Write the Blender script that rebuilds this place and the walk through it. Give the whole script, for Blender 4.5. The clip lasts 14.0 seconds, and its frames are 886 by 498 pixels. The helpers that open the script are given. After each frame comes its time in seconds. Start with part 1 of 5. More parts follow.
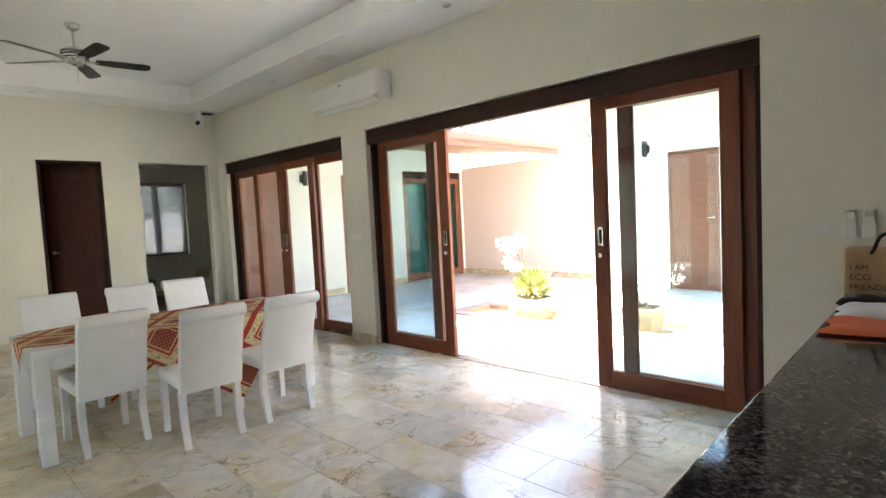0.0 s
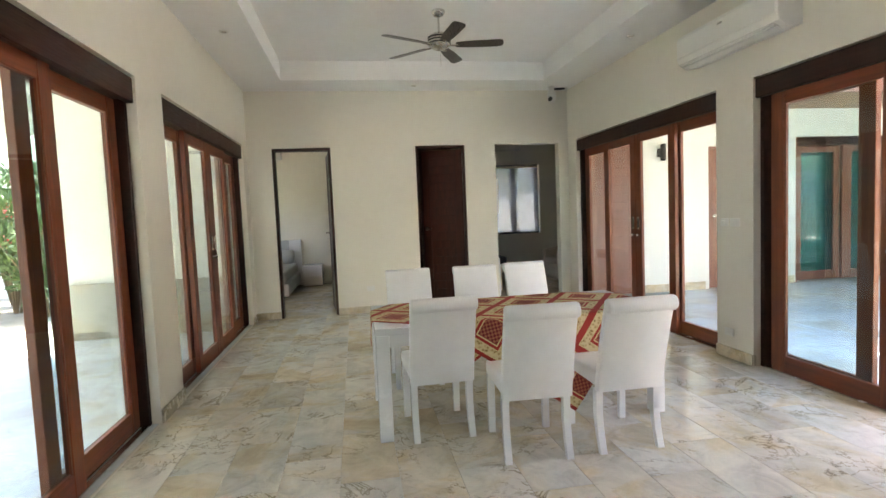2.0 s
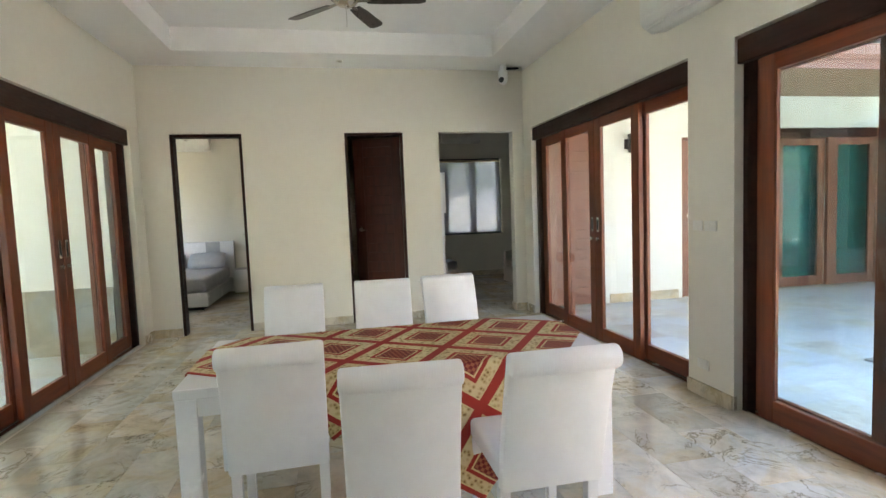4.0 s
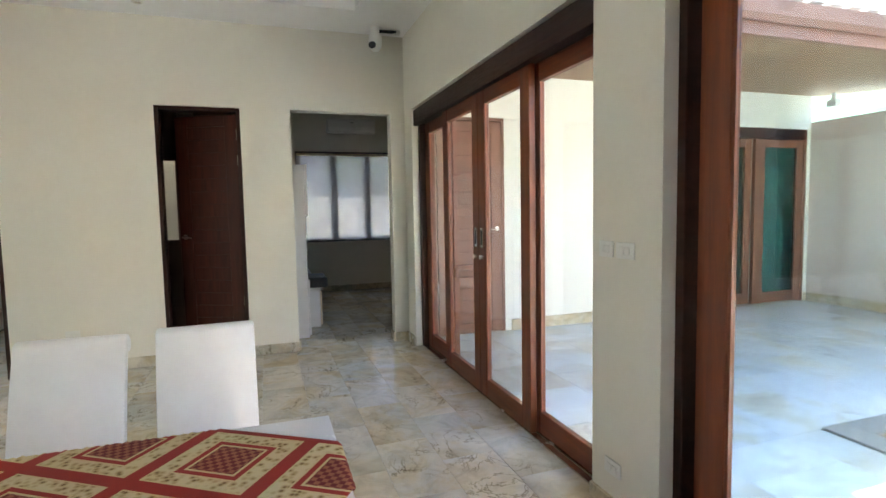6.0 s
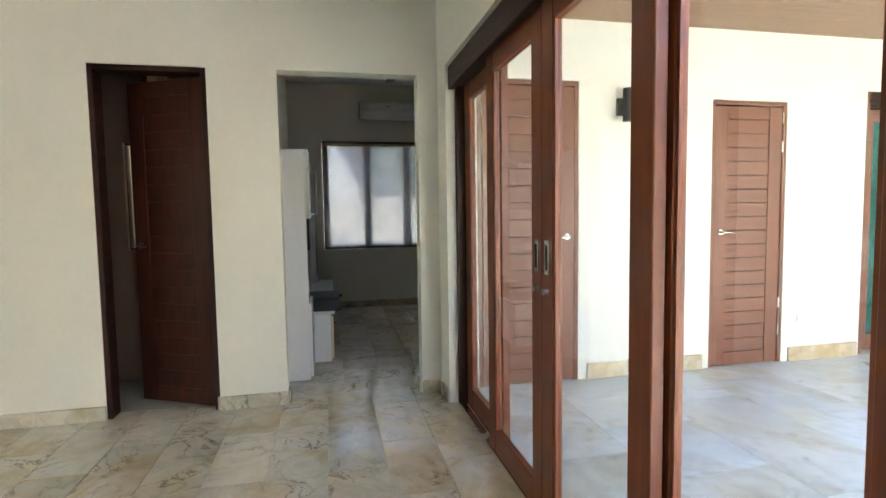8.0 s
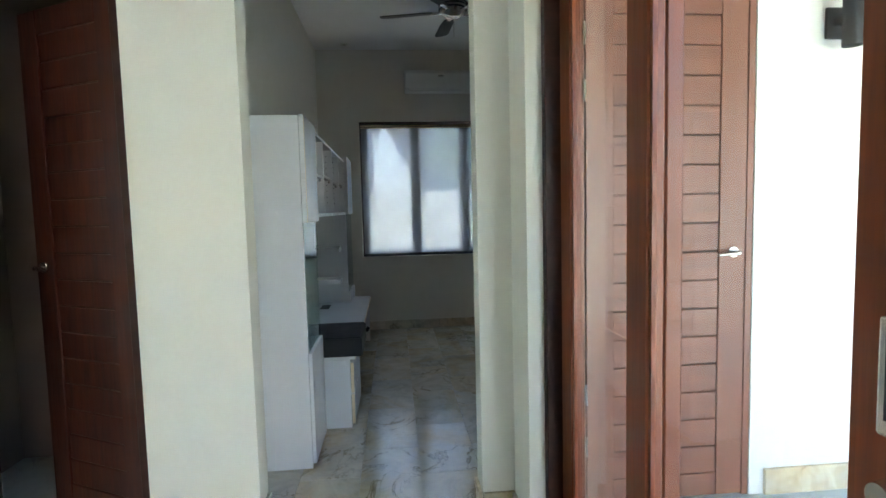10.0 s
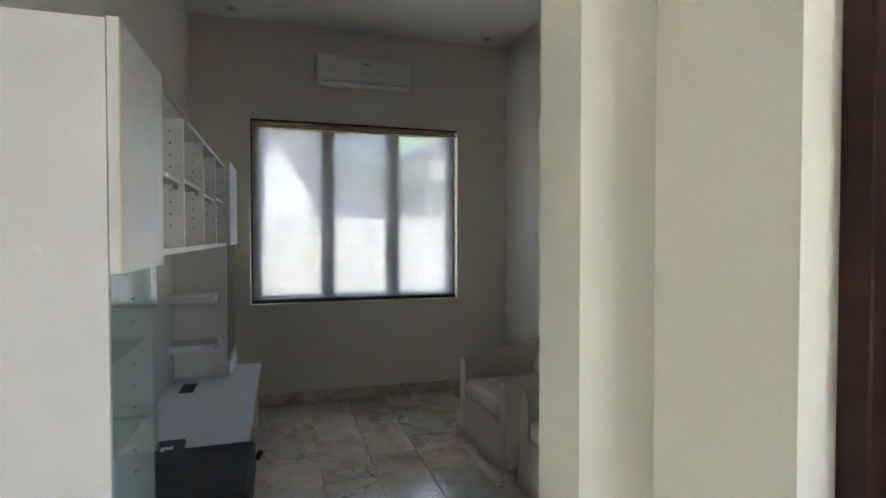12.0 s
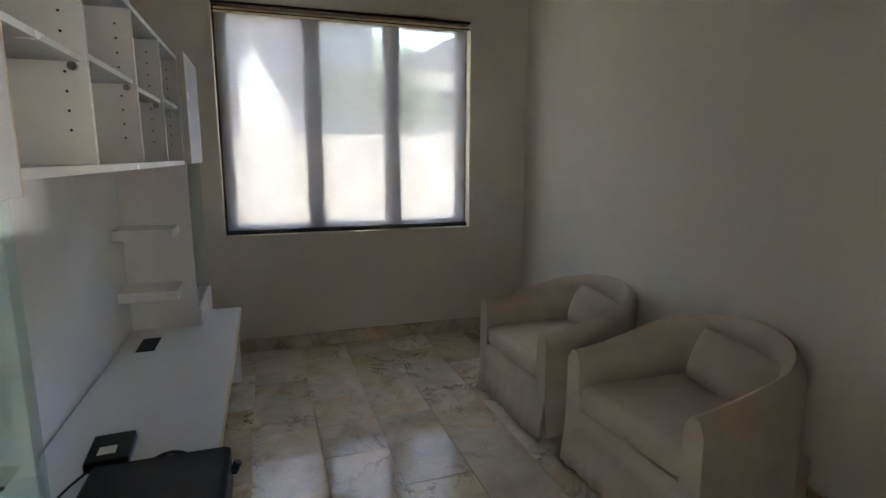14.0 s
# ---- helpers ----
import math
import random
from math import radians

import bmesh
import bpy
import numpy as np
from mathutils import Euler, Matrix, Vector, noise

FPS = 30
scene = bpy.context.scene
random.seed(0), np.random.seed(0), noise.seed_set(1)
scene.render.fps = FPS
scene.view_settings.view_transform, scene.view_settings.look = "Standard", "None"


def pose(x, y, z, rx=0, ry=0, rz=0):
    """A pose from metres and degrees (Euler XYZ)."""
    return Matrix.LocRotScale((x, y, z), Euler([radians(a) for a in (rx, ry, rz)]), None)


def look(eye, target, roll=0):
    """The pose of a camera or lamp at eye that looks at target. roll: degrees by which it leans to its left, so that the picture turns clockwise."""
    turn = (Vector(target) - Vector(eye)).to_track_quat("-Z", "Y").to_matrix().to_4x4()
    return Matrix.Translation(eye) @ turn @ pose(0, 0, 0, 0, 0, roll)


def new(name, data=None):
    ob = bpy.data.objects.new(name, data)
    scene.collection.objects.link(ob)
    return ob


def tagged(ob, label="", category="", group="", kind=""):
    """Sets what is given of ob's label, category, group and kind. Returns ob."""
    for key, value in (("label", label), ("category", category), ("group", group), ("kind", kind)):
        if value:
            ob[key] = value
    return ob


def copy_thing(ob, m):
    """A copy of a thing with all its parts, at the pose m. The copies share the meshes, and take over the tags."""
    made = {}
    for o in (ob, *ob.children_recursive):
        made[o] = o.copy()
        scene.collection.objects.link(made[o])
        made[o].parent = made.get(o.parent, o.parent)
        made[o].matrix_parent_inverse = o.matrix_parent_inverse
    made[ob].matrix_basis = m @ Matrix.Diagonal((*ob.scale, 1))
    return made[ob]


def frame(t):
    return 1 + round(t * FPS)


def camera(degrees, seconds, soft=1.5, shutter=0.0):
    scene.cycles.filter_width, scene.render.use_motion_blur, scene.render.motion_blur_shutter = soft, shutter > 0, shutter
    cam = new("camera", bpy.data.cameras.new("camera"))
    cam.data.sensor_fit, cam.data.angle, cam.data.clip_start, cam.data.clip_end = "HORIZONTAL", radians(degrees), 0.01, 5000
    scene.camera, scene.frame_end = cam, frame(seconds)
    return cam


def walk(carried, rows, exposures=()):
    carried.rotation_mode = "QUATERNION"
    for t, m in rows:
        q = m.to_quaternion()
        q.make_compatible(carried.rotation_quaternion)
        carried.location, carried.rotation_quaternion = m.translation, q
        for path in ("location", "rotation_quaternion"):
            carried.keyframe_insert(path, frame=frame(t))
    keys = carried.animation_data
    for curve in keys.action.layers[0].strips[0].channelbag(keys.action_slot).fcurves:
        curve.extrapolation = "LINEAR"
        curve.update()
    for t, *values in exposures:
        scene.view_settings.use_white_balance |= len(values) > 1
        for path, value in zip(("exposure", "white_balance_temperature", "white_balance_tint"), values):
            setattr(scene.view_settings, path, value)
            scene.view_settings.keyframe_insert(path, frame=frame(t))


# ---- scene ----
cam = camera(80.1, 14.0)
PATH = [
    (0, (-0.064, 0.032, 1.439), (-1.445, 1.473, 1.314), -2.9),
    (0.5, (-0.24, 0.032, 1.448), (-1.881, 1.17, 1.334), -2.8),
    (0.7, (-0.314, 0.109, 1.442), (-2.055, 1.086, 1.334), -2.5),
    (1, (-0.406, 0.147, 1.43), (-2.256, 0.9, 1.323), -2.1),
    (1.5, (-0.552, 0.324, 1.452), (-2.509, 0.716, 1.335), -2.3),
    (2, (-0.833, 0.479, 1.435), (-2.802, 0.803, 1.299), -2.4),
    (4.3, (-2.042, 1.419, 1.427), (-3.989, 1.848, 1.272), -2.1),
    (4.5, (-2.214, 1.531, 1.432), (-4.148, 2.015, 1.281), -1.9),
    (5, (-2.531, 1.77, 1.433), (-4.432, 2.372, 1.277), -1.4),
    (5.5, (-2.85, 2.028, 1.413), (-4.735, 2.68, 1.263), -1.3),
    (6, (-3.148, 2.345, 1.439), (-5.037, 2.984, 1.286), -1.1),
    (6.5, (-3.542, 2.546, 1.435), (-5.443, 3.149, 1.287), -1.2),
    (7, (-3.839, 2.832, 1.434), (-5.766, 3.346, 1.285), -1.1),
    (7.5, (-4.252, 2.917, 1.417), (-6.191, 3.386, 1.272), -0.9),
    (10, (-6.333, 3.284, 1.435), (-8.319, 3.465, 1.284), -1.4),
    (10.5, (-6.758, 3.27, 1.456), (-8.744, 3.441, 1.3), -1.3),
    (11, (-7.17, 3.285, 1.459), (-9.144, 3.566, 1.304), -1.1),
    (11.4, (-7.475, 3.23, 1.441), (-9.428, 3.638, 1.302), -0.6),
    (11.5, (-7.555, 3.206, 1.444), (-9.5, 3.653, 1.32), -0.5),
    (12, (-7.893, 3.165, 1.464), (-9.805, 3.747, 1.419), -0.0),
    (12.5, (-8.212, 3.152, 1.495), (-10.103, 3.798, 1.570), 0.1),
    (13, (-8.482, 3.108, 1.492), (-10.338, 3.847, 1.564), -0.5),
    (13.5, (-8.6, 3.125, 1.462), (-10.72, 4.01, 1.355), -0.7),
    (14, (-8.655, 3.188, 1.445), (-10.523, 3.816, 1.102), 0.1),
]
walk(cam, [(t, look(eye, target, roll)) for t, eye, target, roll in PATH], [(0.0, 4.25, 8200, 20), (0.6, 3.95, 8300, 20), (1.5, 3.7, 8300, 21), (2.0, 4.4, 8200, 21), (4.5, 4.4, 8000, 20), (5.0, 4.35, 8000, 20), (6.0, 4.4, 7900, 21), (7.5, 4.5, 8200, 21), (10.0, 4.8, 6900, 12), (11.0, 4.95, 7000, 13), (12.0, 5.15, 7900, 20), (13.0, 5.15, 8900, 25), (14.0, 5.25, 8700, 23)])

# ---- world, sun and exposure ----
world = bpy.data.worlds.new("sky")
scene.world = world
world.use_nodes = True
wn = world.node_tree.nodes
sky = wn.new("ShaderNodeTexSky")
sky.sky_type = 'NISHITA'
sky.sun_disc = False
sky.sun_elevation, sky.sun_rotation = radians(68), radians(245)
sky.air_density, sky.dust_density = 1.0, 1.5
world.node_tree.links.new(sky.outputs[0], wn["Background"].inputs[0])
wn["Background"].inputs[1].default_value = 0.15
sun = new("sun", bpy.data.lights.new("sun", 'SUN'))
sun.data.energy, sun.data.angle, sun.data.color = 4.0, radians(0.53), (1.0, 0.95, 0.87)
sun.matrix_world = look((0, 0, 0), (0.36, 0.17, -1.0))


# ---- materials ----
class Mat:
    """A node material under construction, with short hands for its nodes."""

    def __init__(self, name, rough=0.5, metal=0.0):
        self.m = bpy.data.materials.new(name)
        self.m.use_nodes = True
        self.t = self.m.node_tree
        self.b = self.t.nodes["Principled BSDF"]
        self.b.inputs["Roughness"].default_value = rough
        self.b.inputs["Metallic"].default_value = metal

    def node(self, kind, **inputs):
        n = self.t.nodes.new("ShaderNode" + kind)
        for k, v in inputs.items():
            self.put(n, k.replace("_", " "), v)
        return n

    def put(self, n, key, v):
        sock = n.inputs[int(key[1:])] if key[0] == "i" and key[1:].isdigit() else n.inputs[key]
        if hasattr(v, "is_output"):
            self.t.links.new(v, sock)
        else:
            sock.default_value = v

    def coords(self, kind="Object", scale=(1, 1, 1), per_object=False):
        c = self.t.nodes.new("ShaderNodeTexCoord").outputs[kind]
        if kind == "Object":
            c = self.t.nodes.new("ShaderNodeNewGeometry").outputs["Position"]
        if per_object:
            r = self.t.nodes.new("ShaderNodeObjectInfo").outputs["Random"]
            mul = self.node("Math", i0=r, i1=57.0)
            mul.operation = 'MULTIPLY'
            add = self.node("VectorMath", i0=c, i1=mul.outputs[0])
            add.operation = 'ADD'
            c = add.outputs[0]
        return self.node("Mapping", Vector=c, Scale=scale).outputs[0]

    def noise(self, vec, scale, detail=6, rough=0.6, dist=0.0):
        return self.node("TexNoise", Vector=vec, Scale=scale, Detail=detail, Roughness=rough, Distortion=dist).outputs[0]

    def ramp(self, fac, stops):
        n = self.node("ValToRGB", Fac=fac)
        e = n.color_ramp.elements
        while len(e) < len(stops):
            e.new(0.5)
        for el, (p, c) in zip(e, stops):
            el.position = p
            el.color = (*c, 1) if len(c) == 3 else c
        return n.outputs[0]

    def mix(self, fac, a, b, mode='MIX'):
        n = self.t.nodes.new("ShaderNodeMix")
        n.data_type, n.blend_type = 'RGBA', mode
        for i, v in ((0, fac), (6, a), (7, b)):
            if hasattr(v, "is_output"):
                self.t.links.new(v, n.inputs[i])
            else:
                n.inputs[i].default_value = v if i == 0 else (*v[:3], 1)
        return n.outputs[2]

    def bump(self, height, strength=0.1, distance=0.01):
        n = self.node("Bump", Height=height, Strength=strength, Distance=distance)
        self.t.links.new(n.outputs[0], self.b.inputs["Normal"])

    def color(self, c):
        self.put(self.b, "Base Color", (*c, 1) if isinstance(c, tuple) else c)
        return self


def plain(name, c, rough=0.5, metal=0.0, vary=0.08, scale=6.0, bump=0.05, fine=120.0):
    """A paint, plastic, cloth or metal: two scales of slight unevenness."""
    m = Mat(name, rough, metal)
    v = m.coords()
    n = m.noise(v, scale, 5)
    lo, hi = tuple(x * (1 - vary) for x in c), tuple(min(1, x * (1 + vary)) for x in c)
    m.color(m.ramp(n, [(0.3, lo), (0.7, hi)]))
    f = m.noise(v, fine, 3)
    if bump:
        m.bump(f, bump, 0.003)
    r = m.ramp(n, [(0.3, (rough * 0.9,) * 3), (0.7, (min(1, rough * 1.12),) * 3)])
    m.put(m.b, "Roughness", r)
    return m.m


def wood(name, dark, light, rough=0.4, axis=2, per_object=True, gloss=0.5):
    m = Mat(name, rough)
    m.put(m.b, "Specular IOR Level", gloss)
    s = [14.0, 14.0, 14.0]
    s[axis] = 0.9
    v = m.coords(scale=tuple(s), per_object=per_object)
    g = m.noise(v, 1.6, 8, 0.65, 0.8)
    f = m.noise(v, 9.0, 4, 0.6)
    c = m.ramp(g, [(0.28, dark), (0.5, tuple((a + b) / 2 for a, b in zip(dark, light))), (0.72, light)])
    c = m.mix(0.35, c, m.ramp(f, [(0.3, (0.55, 0.5, 0.48)), (0.7, (1, 1, 1))]), 'MULTIPLY')
    m.color(c)
    m.put(m.b, "Roughness", m.ramp(f, [(0.3, (rough * 0.8,) * 3), (0.7, (rough * 1.25,) * 3)]))
    m.bump(f, 0.12, 0.002)
    return m.m


def marble(name, tint, rough, veins=1.0, per_object=True):
    """Cream and grey marble, every tile cut from another part of the block."""
    m = Mat(name, rough)
    v = m.coords(scale=(1, 1, 1), per_object=per_object)
    big = m.noise(v, 1.3, 5, 0.6, 1.2)
    cloud = m.noise(v, 5.0, 8, 0.68, 0.9)
    base = m.ramp(cloud, [(0.25, tuple(x * 0.72 for x in tint)), (0.5, tint), (0.75, tuple(min(1, x * 1.2) for x in tint))])
    rust = m.ramp(big, [(0.48, (1, 1, 1)), (0.60, (0.95, 0.78, 0.50)), (0.70, (0.74, 0.53, 0.28))])
    base = m.mix(0.55, base, rust, 'MULTIPLY')
    grey = m.ramp(m.noise(v, 0.9, 4, 0.5, 0.4), [(0.42, (1, 1, 1)), (0.62, (0.74, 0.80, 0.84))])
    base = m.mix(0.7, base, grey, 'MULTIPLY')
    vein = m.noise(v, 2.6, 9, 0.62, 1.6)
    line = m.node("Math", i0=vein, i1=0.5)
    line.operation = 'SUBTRACT'
    line2 = m.node("Math", i0=line.outputs[0])
    line2.operation = 'ABSOLUTE'
    vm = m.ramp(line2.outputs[0], [(0.0, (0.28, 0.26, 0.22)), (0.006, (0.62, 0.58, 0.52)), (0.022, (1, 1, 1))])
    gate = m.ramp(m.noise(v, 1.9, 3), [(0.47, (0, 0, 0)), (0.6, (1, 1, 1))])
    base = m.mix(gate, base, m.mix(veins, base, vm, 'MULTIPLY'))
    if per_object:
        r = m.t.nodes.new("ShaderNodeObjectInfo").outputs["Random"]
        base = m.mix(1.0, base, m.ramp(r, [(0.0, (0.82, 0.80, 0.76)), (0.35, (1, 0.97, 0.9)), (0.7, (0.93, 0.95, 0.95)), (1.0, (1, 1, 1))]), 'MULTIPLY')
    m.color(base)
    m.put(m.b, "Roughness", m.ramp(cloud, [(0.3, (rough * 0.7,) * 3), (0.75, (rough * 1.5,) * 3)]))
    m.bump(m.noise(v, 22.0, 4), 0.02, 0.002)
    return m.m


def plaster(name, c, rough=0.8):
    m = Mat(name, rough)
    v = m.coords()
    n = m.noise(v, 0.7, 5, 0.6)
    f = m.noise(v, 9.0, 6, 0.7)
    b = m.ramp(n, [(0.3, tuple(x * 0.95 for x in c)), (0.7, c)])
    b = m.mix(0.5, b, m.ramp(f, [(0.25, (0.95, 0.945, 0.93)), (0.6, (1, 1, 1))]), 'MULTIPLY')
    m.color(b)
    m.bump(m.noise(v, 60.0, 5), 0.06, 0.004)
    return m.m


def granite(name):
    m = Mat(name, 0.08)
    v = m.coords()
    a = m.noise(v, 95.0, 6, 0.75)
    b = m.noise(v, 160.0, 3, 0.6)
    c = m.ramp(a, [(0.40, (0.020, 0.019, 0.019)), (0.52, (0.085, 0.077, 0.074)), (0.66, (0.25, 0.23, 0.21))])
    c = m.mix(0.6, c, m.ramp(b, [(0.4, (0.35, 0.35, 0.36)), (0.7, (1.25, 1.2, 1.2))]), 'MULTIPLY')
    m.color(c)
    return m.m


def pane(name, tint):
    """Clear sheet glass: lets the view through, mirrors at a slant."""
    m = bpy.data.materials.new(name)
    m.use_nodes = True
    t = m.node_tree
    t.nodes.remove(t.nodes["Principled BSDF"])
    tr = t.nodes.new("ShaderNodeBsdfTransparent")
    tr.inputs[0].default_value = (*tint, 1)
    gl = t.nodes.new("ShaderNodeBsdfGlossy")
    gl.inputs["Roughness"].default_value = 0.01
    lw = t.nodes.new("ShaderNodeLayerWeight")
    lw.inputs[0].default_value = 0.5
    pw = t.nodes.new("ShaderNodeMath")
    pw.operation = 'POWER'
    pw.inputs[1].default_value = 5.0
    t.links.new(lw.outputs["Facing"], pw.inputs[0])
    fr = t.nodes.new("ShaderNodeMapRange")
    fr.inputs[3].default_value, fr.inputs[4].default_value = 0.035, 0.9
    t.links.new(pw.outputs[0], fr.inputs[0])
    mx = t.nodes.new("ShaderNodeMixShader")
    t.links.new(fr.outputs[0], mx.inputs[0])
    t.links.new(tr.outputs[0], mx.inputs[1])
    t.links.new(gl.outputs[0], mx.inputs[2])
    t.links.new(mx.outputs[0], t.nodes["Material Output"].inputs[0])
    return m


def blind_cloth(name):
    """Woven sun screen: part open mesh, part white yarn that lets light glow through."""
    m = bpy.data.materials.new(name)
    m.use_nodes = True
    t = m.node_tree
    t.nodes.remove(t.nodes["Principled BSDF"])
    geo = t.nodes.new("ShaderNodeNewGeometry")
    nz = t.nodes.new("ShaderNodeTexNoise")
    nz.inputs["Scale"].default_value = 3.0
    t.links.new(geo.outputs["Position"], nz.inputs["Vector"])
    tr = t.nodes.new("ShaderNodeBsdfTransparent")
    tr.inputs[0].default_value = (0.385, 0.385, 0.40, 1)
    tl = t.nodes.new("ShaderNodeBsdfTranslucent")
    tl.inputs[0].default_value = (0.54, 0.54, 0.56, 1)
    df = t.nodes.new("ShaderNodeBsdfDiffuse")
    df.inputs[0].default_value = (0.78, 0.76, 0.72, 1)
    m1, m2 = t.nodes.new("ShaderNodeMixShader"), t.nodes.new("ShaderNodeMixShader")
    m1.inputs[0].default_value = 0.30
    t.links.new(tl.outputs[0], m1.inputs[1])
    t.links.new(df.outputs[0], m1.inputs[2])
    mp = t.nodes.new("ShaderNodeMapRange")
    mp.inputs[1].default_value, mp.inputs[2].default_value = 0.3, 0.7
    mp.inputs[3].default_value, mp.inputs[4].default_value = 0.20, 0.23
    t.links.new(nz.outputs[0], mp.inputs[0])
    t.links.new(mp.outputs[0], m2.inputs[0])
    t.links.new(tr.outputs[0], m2.inputs[1])
    t.links.new(m1.outputs[0], m2.inputs[2])
    t.links.new(m2.outputs[0], t.nodes["Material Output"].inputs[0])
    return m


def leaf_mat(name, a, b):
    m = Mat(name, 0.55)
    r = m.t.nodes.new("ShaderNodeNewGeometry").outputs["Random Per Island"]
    m.color(m.ramp(r, [(0.0, a), (1.0, b)]))
    return m.m


M_WALL = plaster("cream_paint", (0.80, 0.76, 0.665))
M_CEIL = plaster("ceiling_paint", (0.92, 0.915, 0.90))
M_EXT = plaster("exterior_paint", (0.82, 0.81, 0.74))
# Dimness of unlit rooms is put into this dark base colour.
M_DIM = plaster("unlit_room_paint", (0.16, 0.12, 0.10), 0.5)
M_PINK = plaster("courtyard_paint", (0.76, 0.64, 0.57))
M_FLOOR = marble("marble_floor", (0.71, 0.65, 0.555), 0.12)
M_BASE = marble("marble_skirting", (0.66, 0.58, 0.46), 0.25, 0.9)
M_TERR = marble("terrace_marble", (0.60, 0.67, 0.73), 0.35, 0.6)
M_STONE = marble("dado_stone", (0.42, 0.41, 0.38), 0.5, 0.6)
M_JOINT = plain("joint_grout", (0.60, 0.56, 0.48), 0.8)
M_DARK = wood("dark_stained_wood", (0.022, 0.007, 0.004), (0.055, 0.017, 0.009), 0.45, 0, gloss=0.25)
M_WOODV = wood("red_brown_wood_upright", (0.125, 0.024, 0.006), (0.26, 0.058, 0.015), 0.40, 2)
M_WOODH = wood("red_brown_wood_level", (0.125, 0.024, 0.006), (0.26, 0.058, 0.015), 0.40, 0)
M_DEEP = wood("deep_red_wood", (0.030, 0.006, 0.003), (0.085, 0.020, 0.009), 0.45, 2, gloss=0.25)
M_DOORV = wood("door_wood_upright", (0.17, 0.060, 0.035), (0.32, 0.135, 0.085), 0.38, 2)
M_DOORH = wood("door_wood_level", (0.16, 0.055, 0.032), (0.33, 0.135, 0.085), 0.38, 1)
M_SOFFIT = wood("soffit_boards", (0.30, 0.16, 0.09), (0.50, 0.30, 0.18), 0.5, 1)
M_FASCIA = plain("fascia_paint", (0.28, 0.13, 0.105), 0.5)
M_GLASS = pane("clear_glass", (0.775, 0.86, 0.885))
M_GREEN = pane("tinted_glass", (0.38, 0.66, 0.66))
M_CLEAR = pane("cabinet_glass", (0.86, 0.95, 0.94))
M_WHITE = plain("white_lacquer", (0.80, 0.80, 0.80), 0.25, vary=0.02, bump=0.01)
M_GLOSSY = plain("high_gloss_white", (0.78, 0.80, 0.79), 0.07, vary=0.02, bump=0.0)
M_KERB = marble("grey_kerb_stone", (0.26, 0.27, 0.27), 0.5, 0.6)
M_EDGE = plain("pale_edge_band", (0.75, 0.62, 0.42), 0.5, vary=0.05)
M_LEATHER = plain("white_leatherette", (0.80, 0.80, 0.79), 0.42, vary=0.03, scale=9, bump=0.12, fine=160)
M_PLASTIC = plain("white_plastic", (0.78, 0.77, 0.72), 0.35, vary=0.02, bump=0.0)
M_STEEL = plain("brushed_steel", (0.62, 0.60, 0.57), 0.25, 1.0, vary=0.05, bump=0.0)
M_BLACK = plain("black_plastic", (0.010, 0.010, 0.011), 0.6, vary=0.1, bump=0.02)
M_FABRIC = plain("beige_cotton", (0.56, 0.48, 0.385), 0.95, vary=0.08, scale=7, bump=0.6, fine=26)
M_GREYCLOTH = plain("grey_bedding", (0.42, 0.42, 0.42), 0.95, vary=0.08, scale=8, bump=0.2)
M_BLADE = wood("fan_blade_wood", (0.015, 0.008, 0.006), (0.04, 0.02, 0.014), 0.3, 0)
M_GRANITE = granite("black_granite")
M_BLIND = blind_cloth("sunscreen_weave")
M_TERRACOTTA = plain("planter_render", (0.48, 0.36, 0.25), 0.85, vary=0.2, bump=0.2)
M_SOIL = plain("soil", (0.05, 0.035, 0.02), 0.95, vary=0.4, bump=0.5)
M_ROOF = plain("pale_roof_tile", (0.60, 0.54, 0.50), 0.8, vary=0.2, bump=0.2)
M_ORANGE = plain("orange_cotton", (0.75, 0.16, 0.06), 0.9, bump=0.3)
M_PAPER = plain("brown_paper_cloth", (0.42, 0.28, 0.16), 0.9, bump=0.2)
M_LEAF = leaf_mat("oleander_leaf", (0.03, 0.07, 0.02), (0.10, 0.16, 0.05))
M_LIME = leaf_mat("lime_leaf", (0.17, 0.23, 0.06), (0.32, 0.37, 0.13))
M_PETAL = leaf_mat("white_petal", (0.75, 0.72, 0.65), (0.85, 0.84, 0.80))
M_RED = leaf_mat("red_petal", (0.60, 0.04, 0.05), (0.75, 0.15, 0.18))
M_BARK = plain("bark", (0.16, 0.11, 0.07), 0.9, vary=0.3, bump=0.4)
M_PALETWIG = plain("pale_twig", (0.62, 0.56, 0.47), 0.8, vary=0.15, bump=0.2)
M_GROUND = plain("pale_gravel_ground", (0.30, 0.27, 0.22), 0.95, vary=0.25, scale=2, bump=0.4)
M_HILL = plain("far_woods", (0.06, 0.10, 0.06), 0.95, vary=0.5, scale=0.25, bump=0.0)


# ---- mesh helpers ----
def box(bm, x0, x1, y0, y1, z0, z1, bevel=0.0, seg=1):
    """Adds a box; a bevel rounds its edges."""
    vs = [bm.verts.new(p) for p in ((x0, y0, z0), (x1, y0, z0), (x1, y1, z0), (x0, y1, z0), (x0, y0, z1), (x1, y0, z1), (x1, y1, z1), (x0, y1, z1))]
    fs = [bm.faces.new([vs[i] for i in q]) for q in ((3, 2, 1, 0), (4, 5, 6, 7), (0, 1, 5, 4), (1, 2, 6, 5), (2, 3, 7, 6), (3, 0, 4, 7))]
    if bevel:
        es = list({e for f in fs for e in f.edges})
        bmesh.ops.bevel(bm, geom=es, offset=bevel, segments=seg, profile=0.5, affect='EDGES')
    return bm


